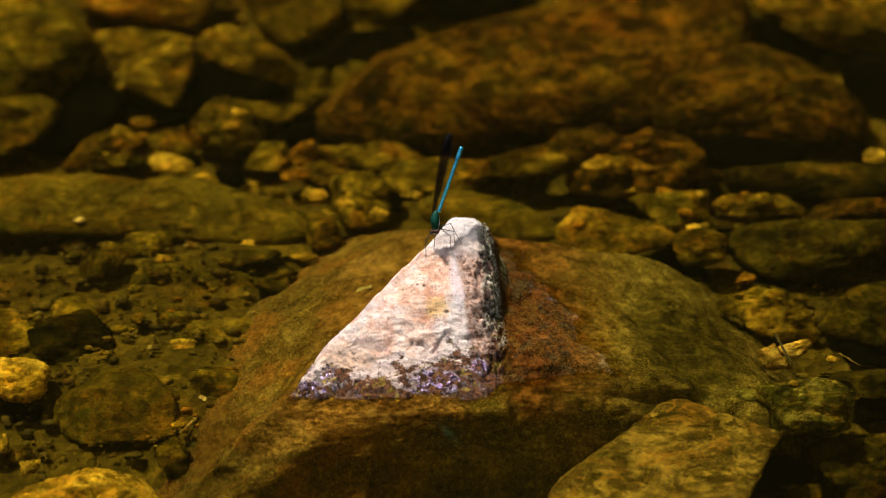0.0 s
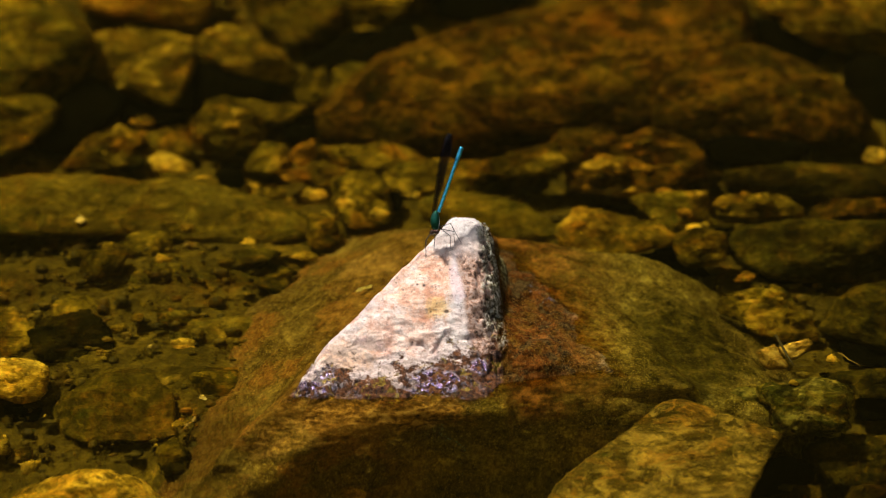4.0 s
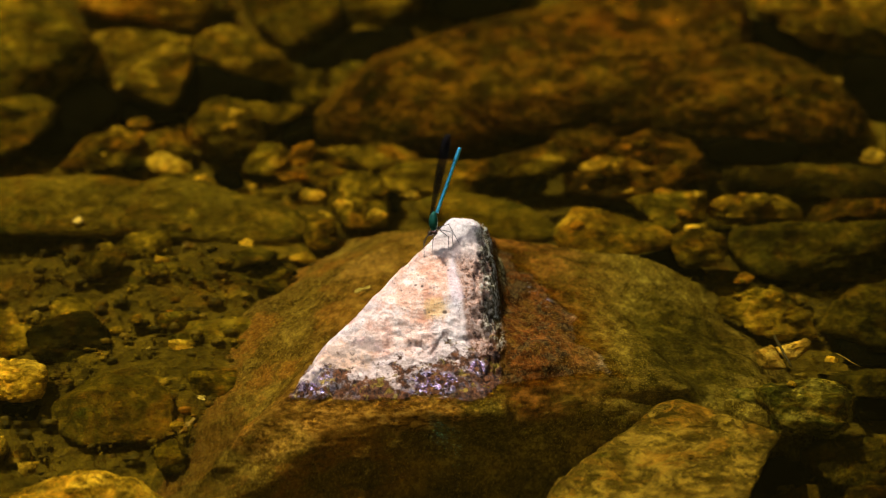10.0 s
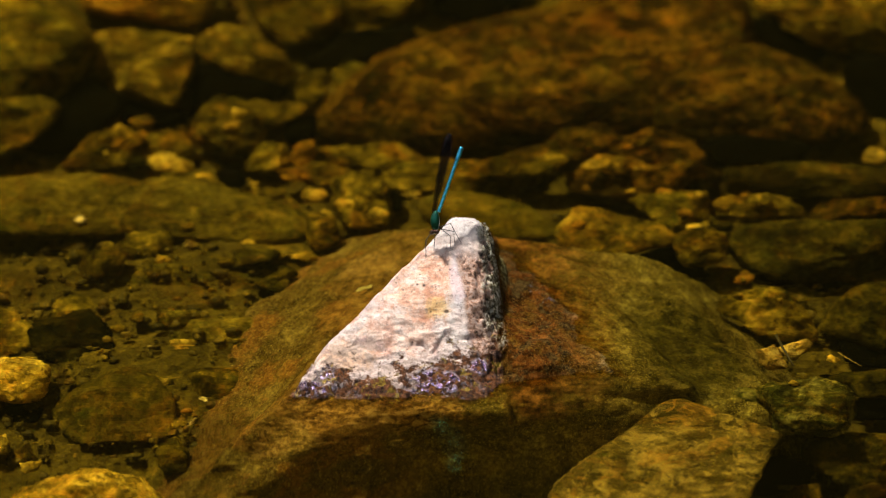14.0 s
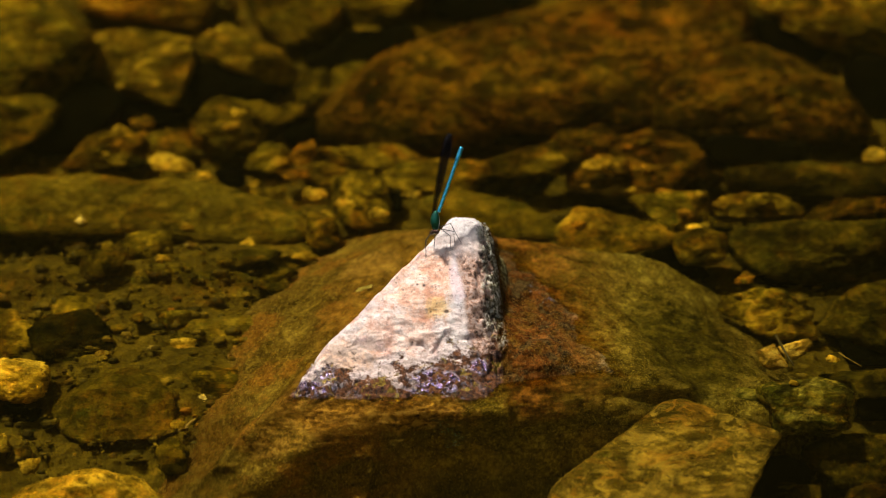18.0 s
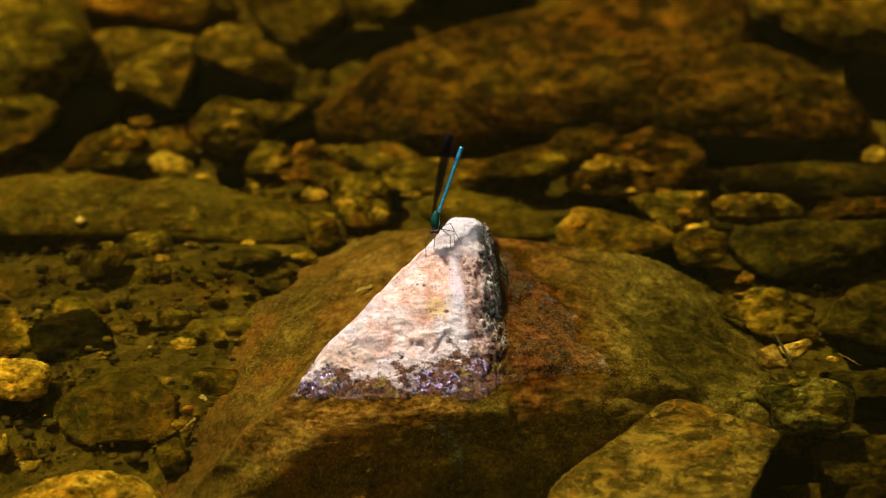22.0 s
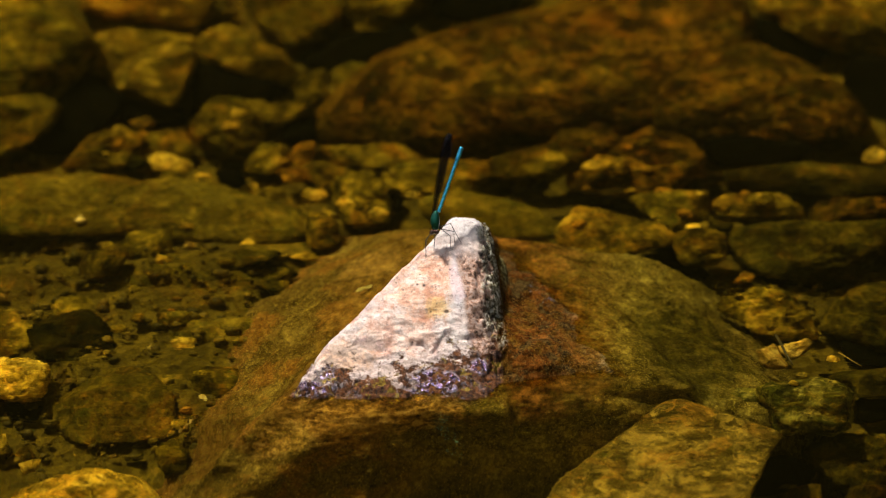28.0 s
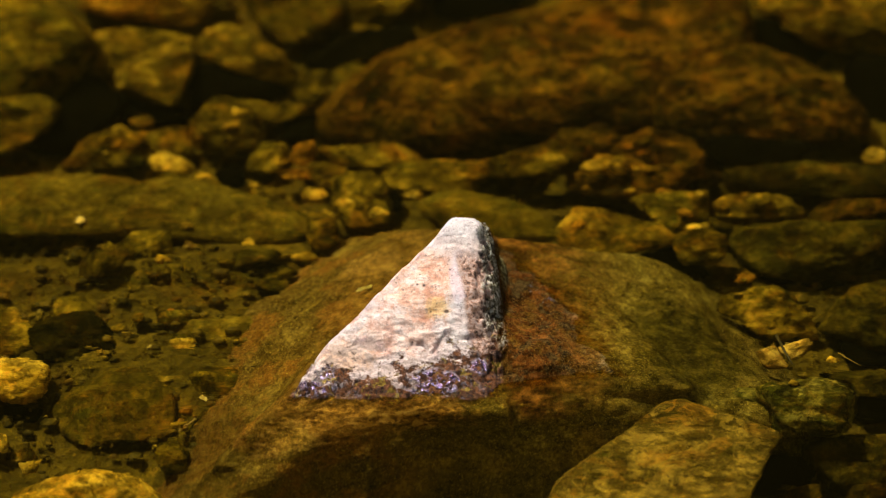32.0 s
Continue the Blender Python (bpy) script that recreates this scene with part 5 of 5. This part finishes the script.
def leaf_scrap(place, turn):
    """A curled scrap of leaf with a midrib."""
    bm = bmesh.new()
    rows = []
    for i in range(9):
        u = i / 8
        w = 0.0012 * math.sin(math.pi * (0.08 + 0.88 * u)) ** 0.7 * (1 + 0.25 * math.sin(9 * u))
        x, z = 0.0080 * (u - 0.5), 0.0011 * math.sin(4 * u) ** 2
        rows.append([bm.verts.new((x, -w, z + 0.0005)), bm.verts.new((x, 0.0, z)), bm.verts.new((x, w * 0.9, z + 0.0007))])
    for a, b in zip(rows, rows[1:]):
        for k in (0, 1):
            bm.faces.new((a[k], a[k + 1], b[k + 1], b[k]))
    bmesh.ops.solidify(bm, geom=bm.faces[:], thickness=0.0002)
    ob = part("leaf", bm, M["leaf"], None, "pale curled leaf scrap on the drowned rock")
    tagged(ob, category="leaf")
    ob.matrix_world = pose(*place, 0, 0, turn)


def flank_at(x, y):
    return (x, y, float(rock_height(np.array([x]), np.array([y]))[0]) + 0.0022)


leaf_scrap(flank_at(-0.0325, 0.0305), 38)


def swim(t, x, y, z, heading):
    return (t, pose(x, y, z, 0, 0, heading))


def motions():
    """All that moves: the water's ripples, the two damselflies with their wings, and the minnows."""
    walk(water, [(0, pose(0, 0, 0)), (8, pose(0.20, -0.10, 0)), (16, pose(0.42, -0.20, 0)), (24, pose(0.62, -0.31, 0)), (32, pose(0.82, -0.40, 0))])
    def beat(s, k, t, amount, flying=False):
        """A wing's pose, from folded over the back (0) to spread (1)."""
        rest = Vector((-0.988, 0.0, 0.155))
        wide = Vector((-0.53, 0.83, 0.15) if s > 0 else (-0.51, -0.85, -0.12)).lerp(rest, 0.12 * k).normalized()
        if flying:
            wide = Vector((-0.10 - 0.12 * k, s * 0.97, 0.2)).normalized()
        swing = Matrix.Rotation(rest.angle(wide) * amount, 4, rest.cross(wide))
        folded = pose(0, 0, 0, -s * 1.0, 8.0 + 2.0 * k, 0)
        return (t, Matrix.Translation((-0.0006 - 0.0016 * k, s * 0.0006, 0.0019)) @ swing @ folded @ pose(0, 0, 0, -s * 60 * min(amount, 1.0), 0, 0))
    
    sides = ((1, 0), (1, 1), (-1, 0), (-1, 1))
    clap = [(0, 0), (0.5, 0.0), (0.7, 0.25), (0.9, 0.7), (1.05, 1.0), (1.2, 0.75), (1.4, 0.2), (1.6, 0.03), (1.8, 0), (10, 0), (19.8, 0), (20.0, 0.22), (20.2, 0.55), (20.3, 0.62), (20.5, 0.3), (20.7, 0.08), (21, 0), (25, 0), (29.6, 0), (29.7, 0.2), (29.8, 1.4), (29.9, 0.6), (30.0, 1.5), (32, 1.4)]
    for w, (s, k) in zip(male_wings, sides):
        walk(w, [beat(s, k, t, a) for t, a in clap])
    for w, (s, k) in zip(rival_wings, sides):
        walk(w, [beat(s, k, t, a, True) for t, a in ((0, 1.0), (29.7, 1.0), (29.8, 0.8), (29.9, 1.1), (30.0, 1.0), (30.1, 0.75), (30.2, 1.1), (30.4, 0.8), (32, 1.0))])
    walk(fish[0], [swim(*r) for r in ((0, -0.3128, 0.1508, -0.034, 0), (4.5, -0.2677, 0.1934, -0.034, 0), (5.2, -0.1788, 0.1934, -0.034, -12), (5.5, -0.1369, 0.1667, -0.034, -63), (5.7, -0.1254, 0.1373, -0.034, -75), (5.9, -0.1191, 0.1187, -0.034, -81), (6, -0.1192, 0.1085, -0.034, -77), (6.1, -0.1209, 0.1013, -0.034, -78), (6.2, -0.1163, 0.0882, -0.034, -65), (6.5, -0.1170, 0.0617, -0.034, -92), (6.8, -0.1119, 0.0543, -0.034, -93), (7, -0.1061, 0.0558, -0.034, -118), (7.2, -0.1098, 0.0469, -0.034, -118), (7.5, -0.1157, 0.0420, -0.034, -96), (8, -0.1538, -0.0037, -0.034, -124), (9, -0.2137, -0.0412, -0.034, -145), (12, -0.2937, -0.0413, -0.034, -144), (32, -0.3176, -0.0320, -0.034, -161))])
    walk(fish[1], [swim(*r) for r in ((0, -0.3140, 0.1145, -0.034, 0), (4.5, -0.2712, 0.1773, -0.034, 0), (5.2, -0.1637, 0.1880, -0.034, -23), (5.5, -0.1228, 0.1509, -0.034, -71), (5.7, -0.1110, 0.1213, -0.034, -75), (5.9, -0.1038, 0.0932, -0.034, -78), (6, -0.1012, 0.0867, -0.034, -76), (6.2, -0.0947, 0.0692, -0.034, -81), (6.5, -0.0953, 0.0420, -0.034, -92), (6.8, -0.1059, 0.0154, -0.034, -119), (7.2, -0.1376, -0.0037, -0.034, -141), (8, -0.2081, -0.0226, -0.034, -152), (12, -0.3002, -0.0227, -0.034, -144), (32, -0.3247, -0.0086, -0.034, -160))])
    walk(fish[2], [swim(*r) for r in ((0, -0.3297, 0.2205, -0.034, 0), (4.5, -0.2809, 0.2315, -0.034, 0), (5.2, -0.1579, 0.2206, -0.034, -12), (5.7, -0.0937, 0.1562, -0.034, -67), (6, -0.0802, 0.1223, -0.034, -76), (6.1, -0.0776, 0.1172, -0.034, -72), (6.2, -0.0730, 0.1054, -0.034, -71), (6.5, -0.0645, 0.1019, -0.034, -64), (7, -0.0565, 0.0942, -0.034, -72), (7.2, -0.0501, 0.0993, -0.034, -35), (7.4, -0.0442, 0.1069, -0.034, 36), (7.8, -0.0253, 0.1405, -0.034, 61), (8.4, -0.0010, 0.2206, -0.034, 73), (9.5, 0.0307, 0.4248, -0.034, 79), (13, 0.0602, 0.6009, -0.034, 84), (32, 0.0911, 0.7288, -0.034, 84))])
    walk(fish[3], [swim(*r) for r in ((0, -0.3291, 0.1666, -0.034, 0), (5, -0.2849, 0.2205, -0.034, 0), (5.8, -0.1847, 0.2097, -0.034, -12), (6.3, -0.1518, 0.1720, -0.034, -71), (6.5, -0.1411, 0.1509, -0.034, -75), (6.8, -0.1322, 0.1146, -0.034, -76), (7, -0.1272, 0.0917, -0.034, -77), (7.2, -0.1241, 0.0741, -0.034, -85), (7.6, -0.1370, 0.0347, -0.034, -114), (8.2, -0.1770, -0.0037, -0.034, -141), (9, -0.2311, -0.0226, -0.034, -165), (12, -0.3094, -0.0227, -0.034, -165), (32, -0.3427, -0.0133, -0.034, -165))])
    walk(fish[4], [swim(*r) for r in ((0, -0.3339, 0.1212, -0.030, 0), (5.2, -0.2880, 0.1472, -0.030, 0), (6.2, -0.2053, 0.1473, -0.030, -12), (6.8, -0.1707, 0.1368, -0.030, -56), (7, -0.1648, 0.1301, -0.030, -71), (7.2, -0.1619, 0.1162, -0.030, -69), (7.4, -0.1584, 0.1039, -0.030, -61), (7.6, -0.1369, 0.1136, -0.030, -17), (7.8, -0.1141, 0.1265, -0.030, -57), (8, -0.1116, 0.1121, -0.030, -81), (8.1, -0.1117, 0.1085, -0.030, -92), (8.2, -0.1129, 0.0932, -0.030, -91), (8.5, -0.1321, 0.0582, -0.030, -128), (9, -0.1696, 0.0312, -0.030, -152), (9.6, -0.2345, 0.0214, -0.030, -165), (13, -0.3243, 0.0311, -0.030, -165), (32, -0.3594, 0.0506, -0.030, -165))])
    walk(male, [(0, PERCH), (29.5, PERCH), (29.7, PERCH), (29.8, stance((-0.0500, 0.0015, 0.0726), (0.9942, 0.1065, -0.0116), (0, -0.2, 1))), (29.9, stance((-0.1675, 0.0090, 0.1294), (0.9434, -0.0552, -0.3269), (0, -0.2, 1))), (30, stance((-0.2921, 0.0031, 0.1821), (0.9762, -0.1020, -0.1915), (0, -0.2, 1))), (30.3, stance((-0.6131, 0.0860, 0.2315), (0.9950, -0.0468, -0.0879), (0, -0.2, 1))), (31, stance((-1.3926, 0.5042, 0.1660), (1.0000, 0.0000, 0.0000), (0, -0.2, 1))), (32, stance((-2.2397, 1.0166, 0.0647), (1.0000, 0.0000, 0.0000), (0, -0.2, 1)))])
    walk(rival, [(0, stance((0.3983, 0.0318, 0.3500), (0.5969, 0.7495, -0.2862), (0, -0.9, 0.45))), (29, stance((0.3471, -0.0270, 0.3500), (0.5969, 0.7495, -0.2862), (0, -0.9, 0.45))), (29.6, stance((0.2380, -0.0732, 0.3000), (0.8834, 0.4482, 0.1368), (0, -0.9, 0.45))), (29.8, stance((0.0666, 0.0231, 0.2000), (0.8432, 0.3408, 0.4158), (0, -0.9, 0.45))), (29.9, stance((-0.0020, -0.0035, 0.1500), (0.8240, 0.2662, 0.5002), (0, -0.9, 0.45))), (30, stance((-0.0644, -0.0371, 0.1000), (0.7925, 0.2865, 0.5383), (0, -0.9, 0.45))), (30.1, stance((-0.0983, -0.0878, 0.0500), (0.5406, 0.3953, 0.7426), (0, -0.9, 0.45))), (30.2, stance((-0.0998, -0.1746, 0.0400), (0.3093, 0.6183, 0.7225), (0, -0.9, 0.45))), (30.4, stance((-0.1258, -0.3913, 0.0600), (0.5391, 0.7800, 0.3178), (0, -0.9, 0.45))), (31, stance((-0.3486, -0.8810, 0.2500), (0.9434, 0.3269, -0.0552), (0, -0.9, 0.45))), (32, stance((-0.5288, -1.2909, 0.5000), (0.9950, 0.0879, -0.0468), (0, -0.9, 0.45)))])


motions()
